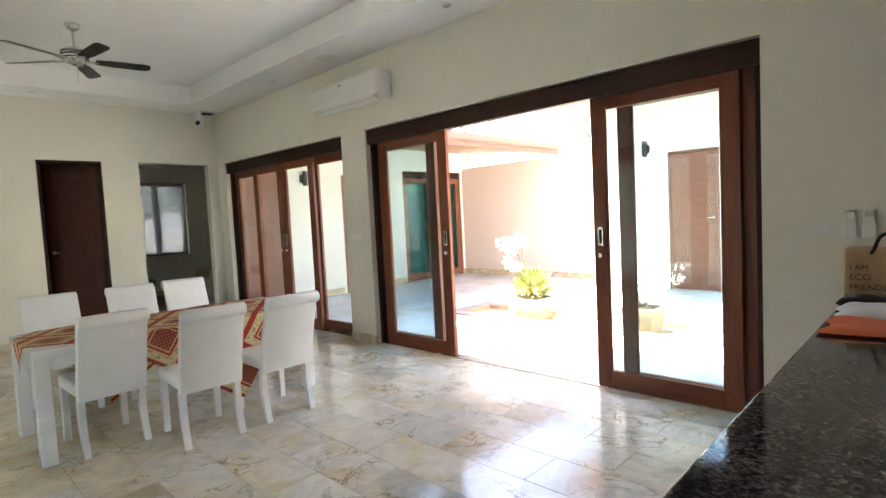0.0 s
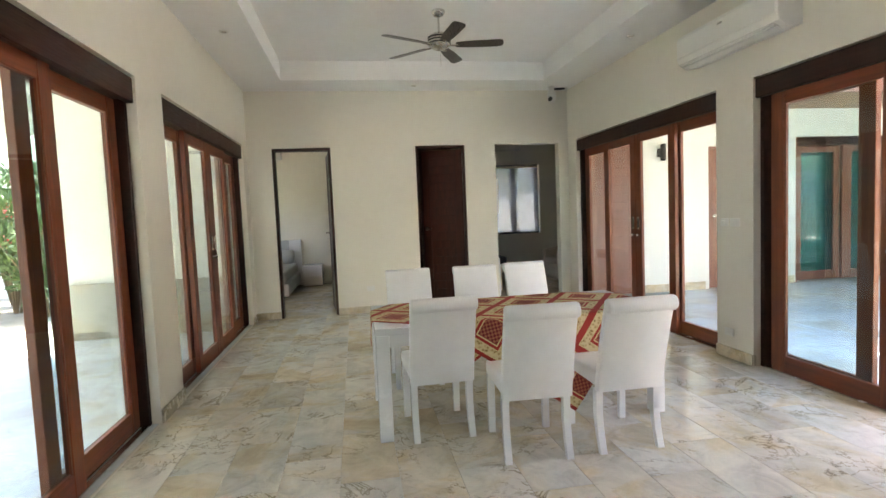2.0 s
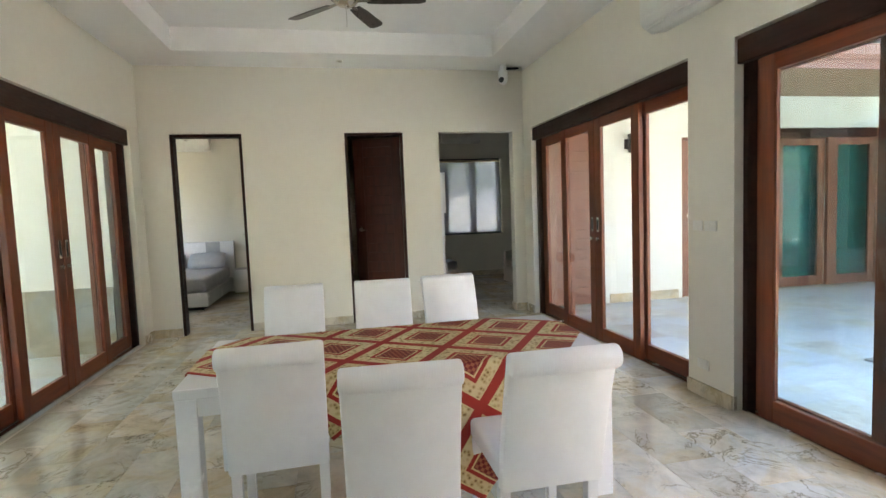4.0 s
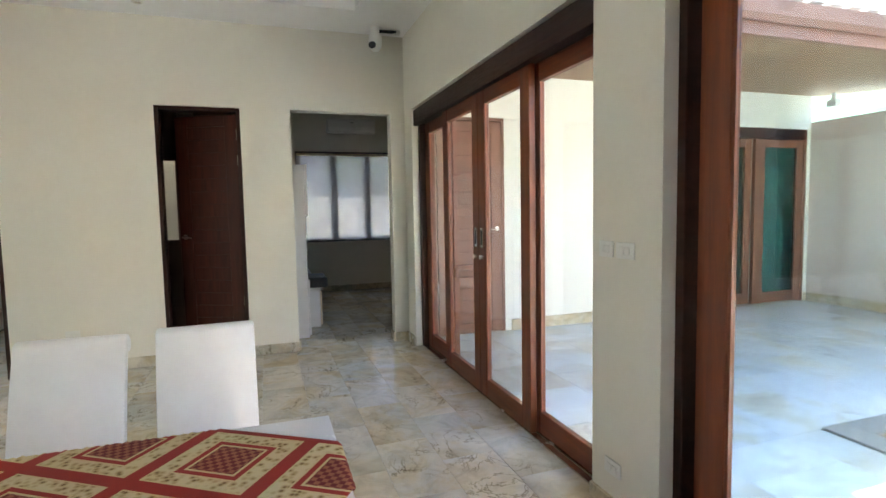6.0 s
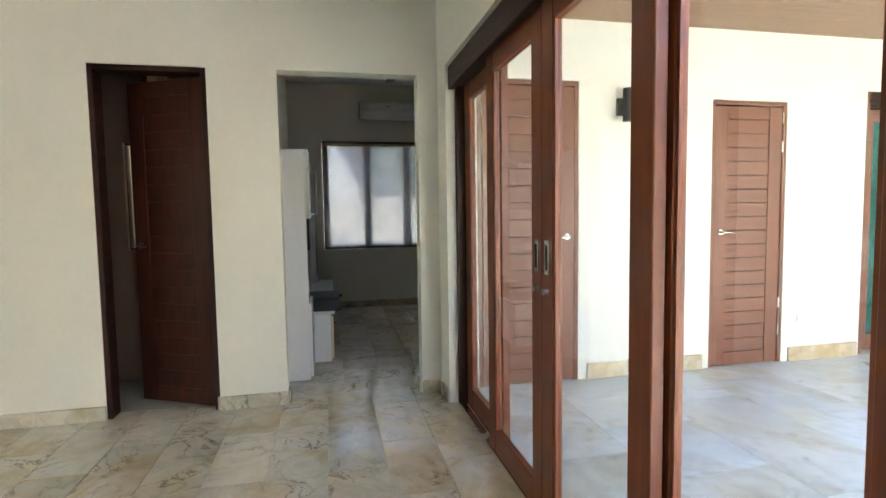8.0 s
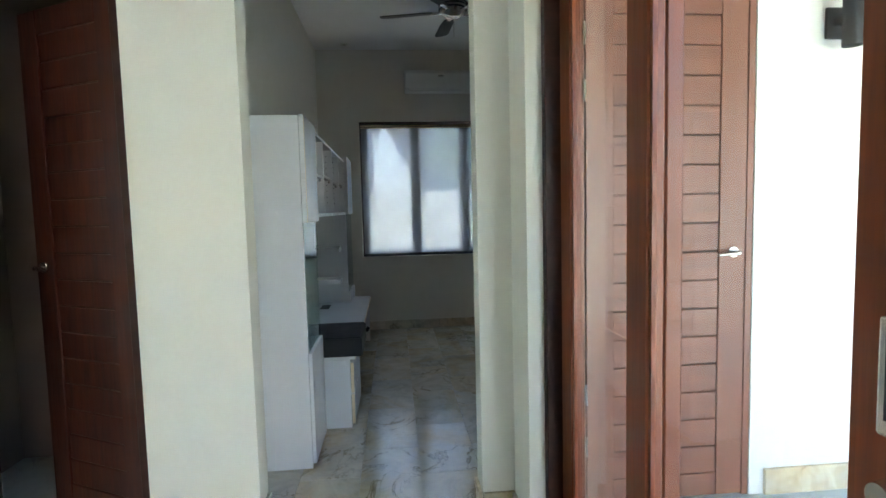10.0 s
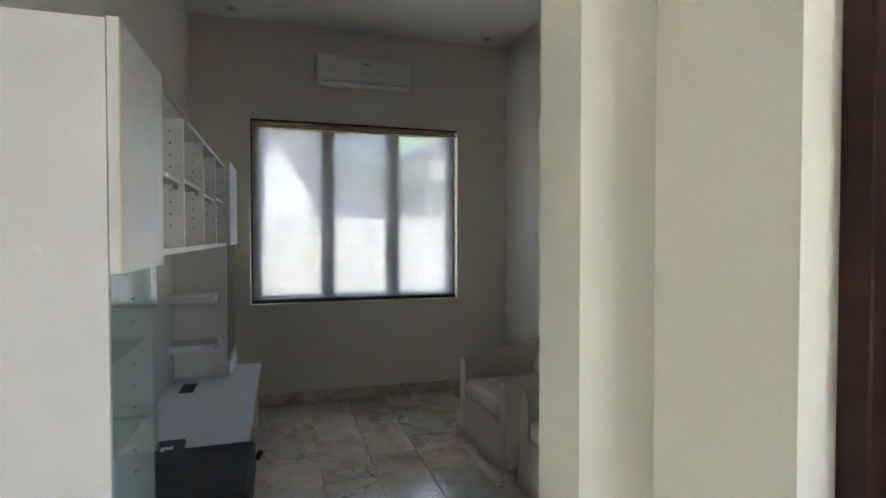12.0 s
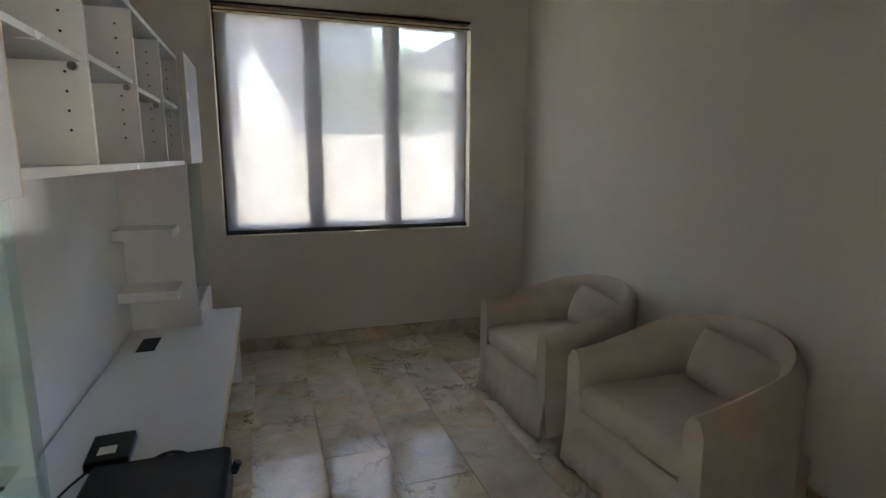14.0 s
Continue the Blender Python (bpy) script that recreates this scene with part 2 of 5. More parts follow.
def cyl(bm, p, q, r0, r1=None, n=14):
    """Adds a closed round bar from p to q."""
    p, q = Vector(p), Vector(q)
    r1 = r0 if r1 is None else r1
    d = q - p
    a = d.orthogonal().normalized()
    b = d.normalized().cross(a)
    rings = []
    for c, r in ((p, r0), (q, r1)):
        rings.append([bm.verts.new(c + r * (math.cos(2 * math.pi * i / n) * a + math.sin(2 * math.pi * i / n) * b)) for i in range(n)])
    for i in range(n):
        bm.faces.new((rings[0][i], rings[0][(i + 1) % n], rings[1][(i + 1) % n], rings[1][i]))
    bm.faces.new(rings[0][::-1])
    bm.faces.new(rings[1])
    return bm


def lathe(bm, profile, n=24, centre=(0, 0, 0)):
    """Turns (radius, height) pairs about the z axis."""
    cx, cy, cz = centre
    rings = [[bm.verts.new((cx + r * math.cos(2 * math.pi * i / n), cy + r * math.sin(2 * math.pi * i / n), cz + z)) for i in range(n)] for r, z in profile]
    for a, b in zip(rings, rings[1:]):
        for i in range(n):
            bm.faces.new((a[i], a[(i + 1) % n], b[(i + 1) % n], b[i]))
    bm.faces.new(rings[0][::-1])
    bm.faces.new(rings[-1])
    return bm


def extrude_profile(bm, pts, axis, a, b):
    """A closed outline of (u, v) pairs, pushed along one axis from a to b."""
    def at(u, v, w):
        return {0: (w, u, v), 1: (u, w, v), 2: (u, v, w)}[axis]
    lo = [bm.verts.new(at(u, v, a)) for u, v in pts]
    hi = [bm.verts.new(at(u, v, b)) for u, v in pts]
    n = len(pts)
    for i in range(n):
        bm.faces.new((lo[i], lo[(i + 1) % n], hi[(i + 1) % n], hi[i]))
    bm.faces.new(lo[::-1])
    bm.faces.new(hi)
    bmesh.ops.recalc_face_normals(bm, faces=bm.faces[:])
    return bm


def mesh_of(name, bm, material, smooth=False):
    me = bpy.data.meshes.new(name)
    bmesh.ops.recalc_face_normals(bm, faces=bm.faces[:])
    bm.to_mesh(me)
    bm.free()
    me.materials.append(material)
    if smooth:
        for p in me.polygons:
            p.use_smooth = True
        me.set_sharp_from_angle(angle=radians(40))
    return me


def part(name, bm, material, parent=None, label="", smooth=False):
    ob = new(name, mesh_of(name, bm, material, smooth))
    ob.parent = parent
    if label:
        tagged(ob, label)
    return ob


def thing(name, label, category, m=None, group="", kind=""):
    ob = new(name)
    ob.empty_display_size = 0.1
    if m is not None:
        ob.matrix_basis = m
    return tagged(ob, label, category, group, kind)


def solid(name, bm, material, label, category, kind="structure", smooth=False):
    return tagged(part(name, bm, material, None, "", smooth), label, category, "", kind)


def B(*a, **k):
    return box(bmesh.new(), *a, **k)


def wall(name, axis, c0, c1, a0, a1, h, openings, material, label):
    """A wall along an axis (0: x, 1: y), c0 to c1 thick, with openings (from, to, sill, head)."""
    bm = bmesh.new()

    def put(u0, u1, z0, z1):
        if axis == 0:
            box(bm, u0, u1, c0, c1, z0, z1)
        else:
            box(bm, c0, c1, u0, u1, z0, z1)
    u = a0
    for o0, o1, s, hd in sorted(openings):
        put(u, o0, 0, h)
        if s > 0:
            put(o0, o1, 0, s)
        put(o0, o1, hd, h)
        u = o1
    put(u, a1, 0, h)
    return solid(name, bm, material, label, "wall")


# ---- the plan ----
XW, YR, YL = -8.70, 3.815, -0.975
XE = 3.2
H1, H2 = 3.25, 3.50
OX, OY0, OY1, OH = -12.69, 2.43, 5.27, 3.31

wall("wall_west", 1, XW - 0.15, XW, YL - 0.2, YR + 0.2, 3.8, [(-0.64, 0.18, 0, 2.45), (1.42, 2.165, 0, 2.45), (2.64, 3.66, 0, 2.45)], M_WALL, "cream painted plaster wall with three tall openings")
wall("wall_north", 0, YR, YR + 0.2, XW, XE, 3.8, [(-8.418, -5.278, 0, 2.455), (-4.82, -0.903, 0, 2.455)], M_WALL, "cream painted plaster wall pierced by two wide sliding doors")
wall("wall_south", 0, YL - 0.2, YL, XW, XE, 3.8, [(-8.409, -5.367, 0, 2.47), (-4.855, -0.95, 0, 2.47)], M_WALL, "cream painted plaster wall with two wide glazed openings")
wall("wall_east", 1, XE, XE + 0.2, YL - 0.2, YR + 0.2, 3.8, [], M_WALL, "plain cream wall behind the kitchen counter")
wall("wall_outer_west", 1, OX - 0.2, OX, -3.0, OY1 + 0.15, 3.8, [(2.90, 4.77, 0.88, 2.48)], M_WALL, "cream wall of the office with a wide window")
wall("wall_office_north", 0, OY1, OY1 + 0.15, OX, XW - 0.15, 3.8, [], M_WALL, "plain cream office wall behind the armchairs")
wall("wall_office_south", 0, OY0 - 0.12, OY0, OX, XW - 0.15, 3.8, [], M_WALL, "plain cream office wall behind the white cabinets")
# Bathroom walls get the dark colour in place of real dimness.
wall("wall_bathroom_south", 0, 0.90, 1.02, OX, XW - 0.15, 3.8, [], M_DIM, "wall between bathroom and bedroom, darkened to imitate dim light")
wall("wall_bathroom_west", 1, -10.72, -10.60, 1.02, OY0 - 0.12, 3.8, [], M_DIM, "bathroom end wall darkened to imitate dim light")
# The opening is out of view, added to let daylight into the bedroom.
wall("wall_bedroom_south", 0, -3.15, -3.0, OX - 0.2, XW - 0.15, 3.8, [(-12.2, -10.4, 0.5, 2.4)], M_WALL, "cream bedroom wall with an unseen opening added for light")
wall("wall_bedroom_east", 1, XW - 0.15, XW, -3.15, YL - 0.2, 3.8, [], M_WALL, "cream bedroom wall")
wall("wall_terrace_west", 1, XW - 0.13, XW + 0.02, YR + 0.2, 9.8, 3.0, [(4.12, 4.975, 0, 2.45), (6.22, 6.98, 0, 2.34), (7.85, 9.74, 0, 2.465)], M_EXT, "white rendered terrace wall with timber doors")
wall("wall_courtyard", 0, 9.8, 10.0, -9.2, -4.85, 2.56, [], M_PINK, "sunlit pale pink rendered courtyard boundary wall")
wall("wall_guest_house", 0, 9.12, 9.4, -4.85, 4.0, 3.6, [(-3.46, -2.66, 0, 2.32)], M_EXT, "tall white rendered house wall across the courtyard")
wall("wall_courtyard_east", 1, 2.2, 2.4, YR + 0.2, 9.12, 3.2, [], M_EXT, "white wall closing the courtyard")
wall("wall_garden_room", 1, -8.32, -8.18, -3.31, YL - 0.2, 3.1, [], M_EXT, "white rendered wall beside the garden terrace")
solid("wall_garden_lintel", B(-8.32, -8.18, -6.0, -3.31, 2.62, 3.1), M_EXT, "white lintel over the garden opening", "wall")
solid("wall_garden_south", B(-8.32, 3.4, -6.2, -6.0, 0, 3.1), M_EXT, "plain white wall closing the garden terrace", "wall")

# Made-up shaft open to the sky, so the narrow window looks bright.
wall("wall_bathroom_stub", 1, -9.78, -9.63, 1.02, 1.47, 3.8, [(1.30, 1.445, 1.13, 2.04)], M_DIM, "bathroom wall darkened to imitate dimness, with a window to the added shaft")
solid("wall_added_light_well", B(-10.6, -9.78, 1.47, 1.55, 0, 3.8), M_EXT, "white wall of a shaft added to brighten the bathroom window", "wall")
solid("wall_added_light_well_lining", B(-10.6, -10.58, 1.02, 1.47, 0, 3.8), M_EXT, "white lining of the shaft added to brighten the window", "wall")
solid("floor_light_well", B(-10.58, -9.78, 1.02, 1.47, 0.9, 0.95), M_EXT, "pale bottom of the shaft added to brighten the window", "floor")

# ceilings
bm = bmesh.new()
box(bm, XW, XE, YL, -0.385, H1, 3.78)
box(bm, XW, XE, 3.215, YR, H1, 3.78)
box(bm, XW, -8.08, -0.385, 3.215, H1, 3.78)
box(bm, 1.2, XE, -0.385, 3.215, H1, 3.78)
box(bm, -8.08, 1.2, -0.385, 3.215, H2, 3.78)
solid("ceiling", bm, M_CEIL, "white plaster tray ceiling with a recessed middle", "ceiling")
solid("ceiling_office", B(OX, XW - 0.15, OY0, OY1, OH, 3.5), M_CEIL, "plain white office ceiling", "ceiling")
solid("ceiling_bedroom", B(OX, XW - 0.15, -3.0, 0.90, 3.1, 3.3), M_CEIL, "plain white bedroom ceiling", "ceiling")
solid("ceiling_bathroom", box(B(-9.63, XW - 0.15, 1.02, 1.55, 2.7, 2.9), -10.6, XW - 0.15, 1.55, OY0 - 0.12, 2.7, 2.9), M_DIM, "bathroom ceiling darkened to imitate dim light", "ceiling")
# The unseen 1.5 m west overhang is added to keep sun off the office window.
bm = B(OX - 1.5, XE + 0.4, YL - 0.5, 1.02, 3.82, 4.0)
# The slab pieces leave a gap that lets sky into the added shaft.
box(bm, OX - 1.5, XE + 0.4, 1.47, YR + 0.55, 3.82, 4.0)
box(bm, OX - 1.5, -10.6, 1.02, 1.47, 3.82, 4.0)
box(bm, -9.78, XE + 0.4, 1.02, 1.47, 3.82, 4.0)
solid("roof_slab", bm, M_EXT, "flat roof slab over the house, its unseen west overhang blocking sun", "roof")
solid("roof_slab_rear", B(OX - 1.5, XW, YR + 0.55, OY1 + 0.4, 3.82, 4.0), M_EXT, "flat roof slab over the office, its unseen west overhang blocking sun", "roof")
solid("roof_slab_bedroom", B(OX - 1.5, XW, -3.4, YL - 0.5, 3.82, 4.0), M_EXT, "flat roof slab over the bedroom", "roof")
# Terrace ceiling runs on unseen to y -5.5 to cut light from the south.
solid("ceiling_garden_terrace", B(-8.32, 3.4, -5.5, YL - 0.2, 3.1, 3.2), M_EXT, "white garden terrace ceiling, extended out of view to dim the daylight", "ceiling")

# skirting, dado and sills
def skirting(x0, x1, y0, y1, h=0.10):
    o = part("baseboard", box(bmesh.new(), x0, x1, y0, y1, 0.0, h, 0.003), M_BASE)
    return tagged(o, "veined cream marble skirting board", "skirting", "", "structure")

d = 0.018
for y0, y1 in ((YL, -0.64), (0.18, 1.42), (2.165, 2.64), (3.66, YR)):
    skirting(XW, XW + d, y0 + 0.002, y1 - 0.002)
for y, s in ((2.64, -1), (3.66, 1), (2.165, 1)):
    skirting(XW - 0.15, XW, min(y, y - s * d), max(y, y - s * d))
for x0, x1 in ((XW + d, -8.418), (-5.278, -4.82), (-0.903, XE)):
    skirting(x0, x1, YR - d, YR)
for x0, x1 in ((XW + d, -8.409), (-5.367, -4.855)):
    skirting(x0, x1, YL, YL + d)
for x in (-5.278, -4.82 - d):
    skirting(x if x < -5 else x, x + d, YR, YR + 0.03)
skirting(OX, OX + d, OY0, OY1)
skirting(OX + d, XW - 0.15, OY1 - d, OY1)
for y0, y1 in ((YR + 0.2, 4.05), (5.05, 6.15), (7.05, 7.82), (9.745, 9.78)):
    skirting(XW + 0.02, XW + 0.04, y0, y1, 0.13)
skirting(-8.66, -4.87, 9.78, 9.8, 0.13)
solid("dado", B(-8.18, -8.15, -3.31, YL - 0.2, 0, 0.72), M_STONE, "grey stone dado on the garden terrace wall", "dado")

# ground
solid("ground", B(-300, 300, -300, 300, -0.25, -0.06), M_GROUND, "pale sandy ground round the house", "ground")
solid("floor", B(OX - 0.1, XE, -3.1, 4.0, -0.05, -0.004), M_JOINT, "grouted bed under the marble tiles", "floor")
PX0, PX1, PY0, PY1 = -5.45, 2.2, 5.63, 6.63
bm = bmesh.new()
box(bm, -9.0, PX0 + 0.1, 4.0, 9.9, -0.05, -0.004)
box(bm, PX0 + 0.1, 2.3, 4.0, PY0 + 0.1, -0.05, -0.004)
box(bm, PX0 + 0.1, 2.3, PY1 - 0.1, 9.9, -0.05, -0.004)
solid("floor_terrace", bm, M_JOINT, "grouted bed under the terrace tiles", "floor")
solid("floor_office_rear", B(OX - 0.1, -9.0, 4.0, 5.4, -0.05, -0.004), M_JOINT, "grouted bed under the office tiles", "floor")
solid("floor_garden_terrace", B(-8.6, 3.4, -6.0, -1.0, -0.05, 0.0), M_TERR, "pale grey stone floor of the garden terrace", "floor")


# ---- sliding doors ----
def leaf(parent, x0, x1, track, lock=None, top=2.30):
    """One sliding leaf: two stiles, two rails, a pane; lock: the side with the pulls."""
    y0 = 0.07 + 0.055 * track
    y1 = y0 + 0.045
    lf = new("sliding_leaf")
    lf.parent = parent
    lf.empty_display_size = 0.1
    w = 0.115
    part("stile", B(x0, x0 + w, y0, y1, 0.012, top, bevel=0.004), M_WOODV, lf)
    part("stile", B(x1 - w, x1, y0, y1, 0.012, top, bevel=0.004), M_WOODV, lf)
    part("bottom_rail", B(x0 + w, x1 - w, y0 + 0.002, y1 - 0.002, 0.012, 0.15, bevel=0.004), M_WOODH, lf)
    part("top_rail", B(x0 + w, x1 - w, y0 + 0.002, y1 - 0.002, top - 0.11, top, bevel=0.004), M_WOODH, lf)
    g = part("pane", B(x0 + w - 0.008, x1 - w + 0.008, y0 + 0.019, y0 + 0.025, 0.142, top - 0.102), M_GLASS, lf)
    g.visible_shadow = False
    bead = bmesh.new()
    for b in ((x0 + w, x0 + w + 0.012, 0.15, top - 0.11), (x1 - w - 0.012, x1 - w, 0.15, top - 0.11)):
        box(bead, b[0], b[1], y0 + 0.006, y0 + 0.018, b[2], b[3])
    part("glazing_bead", bead, M_WOODV, lf)
    if lock is not None:
        cx = x0 + w / 2 if lock == 0 else x1 - w / 2
        pl = bmesh.new()
        box(pl, cx - 0.022, cx + 0.022, y0 - 0.004, y0, 1.14, 1.29, 0.003)
        part("flush_pull", pl, M_STEEL, lf, "satin steel flush pull")
        part("pull_recess", B(cx - 0.011, cx + 0.011, y0 - 0.006, y0 - 0.003, 1.16, 1.27, bevel=0.001), M_BLACK, lf)
        kn = cyl(bmesh.new(), (cx, y0, 1.067), (cx, y0 - 0.02, 1.067), 0.022, 0.018)
        part("lock_knob", kn, M_STEEL, lf, smooth=True)
    return lf


def sliding_door(name, W, H, leaves, m, label):
    """A glazed sliding door unit in an opening W wide and H high; local x along it, y outwards."""
    t = thing(name, label, "sliding door", m, "", "structure")
    part("header_fascia", B(0, W, 0.018, 0.066, 2.285, H - 0.012, bevel=0.004), M_DARK, t, "dark stained timber fascia")
    part("head", B(0.045, W - 0.045, 0.066, 0.19, 2.305, H - 0.012), M_DARK, t)
    for x in (0, W - 0.045):
        part("jamb", B(x, x + 0.045, 0.066, 0.19, 0.0, H - 0.012, bevel=0.003), M_DARK, t)
    for y in (0.06, 0.115):
        part("floor_track", B(0.045, W - 0.045, y + 0.008, y + 0.05, 0.0, 0.010), M_STEEL, t)
    for x0, x1, tr, lk in leaves:
        leaf(t, x0, x1, tr, lk)
    return t


sliding_door("door_1", 3.14, 2.455, [(0.05, 0.86, 1, None), (0.76, 1.57, 0, 1), (1.572, 2.38, 0, 0), (2.28, 3.09, 1, None)], pose(-8.418, YR, 0), "closed four-leaf glazed sliding door in red-brown timber")
sliding_door("door_2", 3.917, 2.455, [(0.05, 0.95, 1, None), (0.13, 1.165, 0, 1), (2.73, 3.785, 0, 0), (2.92, 3.865, 1, None)], pose(-4.82, YR, 0), "open four-leaf glazed sliding door in red-brown timber")
sliding_door("door_3", 3.042, 2.47, [(0.05, 0.84, 1, None), (0.74, 1.52, 0, 1), (1.522, 2.30, 0, 0), (2.20, 2.99, 1, None)], pose(-5.367, YL, 0, 0, 0, 180), "closed four-leaf glazed sliding door facing the garden terrace")
sliding_door("door_4", 3.905, 2.47, [(0.05, 1.05, 1, None), (0.93, 1.95, 0, 1), (1.952, 2.98, 0, 0), (2.74, 3.855, 1, None)], pose(-0.95, YL, 0, 0, 0, 180), "closed glazed sliding door beside the dining area")


# ---- hinged doors ----
def slat_leaf(parent, w, h, boards=14, m1=None, m2=None, handle_side=1, z0=0.012):
    """A framed door leaf of level boards in local x 0..w, y 0..0.04."""
    lf = new("door_leaf")
    lf.parent = parent
    lf.empty_display_size = 0.1
    s = 0.13
    part("stile", B(0, s, 0, 0.042, z0, h, bevel=0.003), m1, lf)
    part("stile", B(w - s, w, 0, 0.042, z0, h, bevel=0.003), m1, lf)
    part("rail", B(s, w - s, 0.001, 0.041, z0, z0 + 0.11, bevel=0.003), m2, lf)
    part("rail", B(s, w - s, 0.001, 0.041, h - 0.11, h, bevel=0.003), m2, lf)
    a, b = z0 + 0.11, h - 0.11
    n = boards
    st = (b - a) / n
    me = mesh_of("board", B(s, w - s, 0.006, 0.036, 0.003, st - 0.003, bevel=0.003), m2)
    for i in range(n):
        o = new("board", me)
        o.parent = lf
        o.location = (0, 0, a + i * st)
    back = part("panel_core", B(s, w - s, 0.014, 0.028, a, b), M_DARK, lf)
    hx = w - 0.065 if handle_side else 0.065
    sg = -1 if handle_side else 1
    hd = bmesh.new()
    for y, dy in ((0, -1), (0.042, 1)):
        cyl(hd, (hx, y, 1.20), (hx, y + dy * 0.012, 1.20), 0.028, 0.026)
        cyl(hd, (hx, y + dy * 0.012, 1.20), (hx, y + dy * 0.055, 1.20), 0.010)
        cyl(hd, (hx, y + dy * 0.05, 1.20), (hx + sg * 0.10, y + dy * 0.052, 1.192), 0.010, 0.008)
    part("lever_handle", hd, M_STEEL, lf, "polished chrome lever handle", True)
    hg = bmesh.new()
    for z in (0.25, 0.5, 1.9, 2.15):
        x = -0.006 if handle_side else w + 0.006
        cyl(hg, (x, -0.004, z), (x, -0.004, z + 0.1), 0.008, n=8)
    part("hinges", hg, M_STEEL, lf)
    return lf


def hinged_door(name, w, h, m, swing, material_v, material_h, label, hand=1, thick=0.15, frame_mat=None, boards=17):
    """A door in its lining; local x across the opening, y 0 the face one looks at, +y into the wall."""
    t = thing(name, label, "door", m, "", "structure")
    fm = frame_mat or M_DARK
    for x in (0, w - 0.035):
        part("frame_jamb", B(x, x + 0.035, 0.004, thick - 0.004, 0, h - 0.004, bevel=0.003), fm, t)
    part("frame_head", B(0.035, w - 0.035, 0.004, thick - 0.004, h - 0.04, h - 0.004, bevel=0.003), fm, t)
    lf = slat_leaf(t, w - 0.08, h - 0.05, boards, material_v, material_h, hand)
    return t, lf


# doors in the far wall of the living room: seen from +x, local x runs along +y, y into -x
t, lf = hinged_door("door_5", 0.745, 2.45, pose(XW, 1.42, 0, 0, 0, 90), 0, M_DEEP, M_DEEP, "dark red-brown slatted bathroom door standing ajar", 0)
lf.matrix_basis = Matrix.Translation((0.705, 0.06, 0)) @ Matrix.Rotation(radians(-28), 4, 'Z') @ Matrix.Translation((-0.665, 0, 0))
t, lf = hinged_door("door_6", 0.82, 2.45, pose(XW, -0.64, 0, 0, 0, 90), 0, M_DARK, M_DARK, "dark timber bedroom door standing wide open", 0)
lf.matrix_basis = Matrix.Translation((0.782, 0.10, 0)) @ Matrix.Rotation(radians(-84), 4, 'Z') @ Matrix.Translation((-0.74, 0, 0))
t, lf = hinged_door("door_7", 0.855, 2.45, pose(XW + 0.02, 4.12, 0, 0, 0, 90), 0, M_DOORV, M_DOORH, "closed slatted timber terrace door with chrome lever", 1, frame_mat=M_DOORV, boards=16)
lf.matrix_basis = Matrix.Translation((0.04, 0.0, 0))
t, lf = hinged_door("door_8", 0.76, 2.34, pose(XW + 0.02, 6.22, 0, 0, 0, 90), 0, M_DOORV, M_DOORH, "closed slatted timber terrace door further along the wall", 0, frame_mat=M_DOORV)
lf.matrix_basis = Matrix.Translation((0.04, 0.012, 0))
t, lf = hinged_door("door_9", 0.80, 2.32, pose(-3.46, 9.12, 0), 0, M_DOORV, M_DOORH, "closed slatted timber door in the house across the courtyard", 1, 0.28, M_DOORV)
lf.matrix_basis = Matrix.Translation((0.04, 0.03, 0))
solid("door_backing_terrace", B(XW - 0.30, XW - 0.24, 6.0, 9.8, 0, 3.0), M_EXT, "pale wall behind the terrace doors", "wall")
solid("door_backing_guest", B(-3.6, -2.4, 9.5, 9.6, 0, 3.0), M_DIM, "dark wall behind the guest house door", "wall")

# terrace sliding door with green glass
t = thing("door_10", "timber sliding door with green tinted glass on the terrace", "sliding door", pose(XW + 0.02, 7.85, 0, 0, 0, 90), "", "structure")
for x0, x1, y in ((0.05, 0.93, 0.07), (1.0, 1.84, 0.02)):
    lf = new("sliding_leaf")
    lf.parent = t
    for a, b in ((x0, x0 + 0.12), (x1 - 0.12, x1)):
        part("stile", B(a, b, y, y + 0.045, 0.02, 2.31, bevel=0.003), M_DOORV, lf)
    part("bottom_rail", B(x0 + 0.12, x1 - 0.12, y + 0.002, y + 0.043, 0.02, 0.17, bevel=0.003), M_DOORH, lf)
    part("top_rail", B(x0 + 0.12, x1 - 0.12, y + 0.002, y + 0.043, 2.2, 2.31, bevel=0.003), M_DOORH, lf)
    part("pane", B(x0 + 0.11, x1 - 0.11, y + 0.02, y + 0.026, 0.165, 2.205), M_GREEN, lf, "green tinted pane")
for x in (0, 1.843):
    part("jamb", B(x, x + 0.045, 0.01, 0.13, 0, 2.46), M_DOORV, t)
part("mullion", B(0.932, 0.998, 0.012, 0.068, 0.02, 2.315, bevel=0.003), M_DOORV, t)
part("head", B(0.045, 1.843, 0.01, 0.13, 2.315, 2.46), M_DARK, t)


def wpart(name, bm, material, parent, label="", smooth=False):
    """A part drawn in the world's coordinates under a thing that stands elsewhere."""
    ob = part(name, bm, material, parent, label, smooth)
    ob.matrix_parent_inverse = parent.matrix_basis.inverted()
    return ob


# ---- dining table, cloth and chairs ----
TX0, TX1, TY0, TY1, TZ = -4.97, -4.10, 0.565, 2.53, 0.73
table = thing("dining_table", "long white lacquered dining table with square legs", "table", pose((TX0 + TX1) / 2, (TY0 + TY1) / 2, 0))
wpart("tabletop", B(TX0, TX1, TY0, TY1, TZ - 0.045, TZ, bevel=0.003), M_WHITE, table)
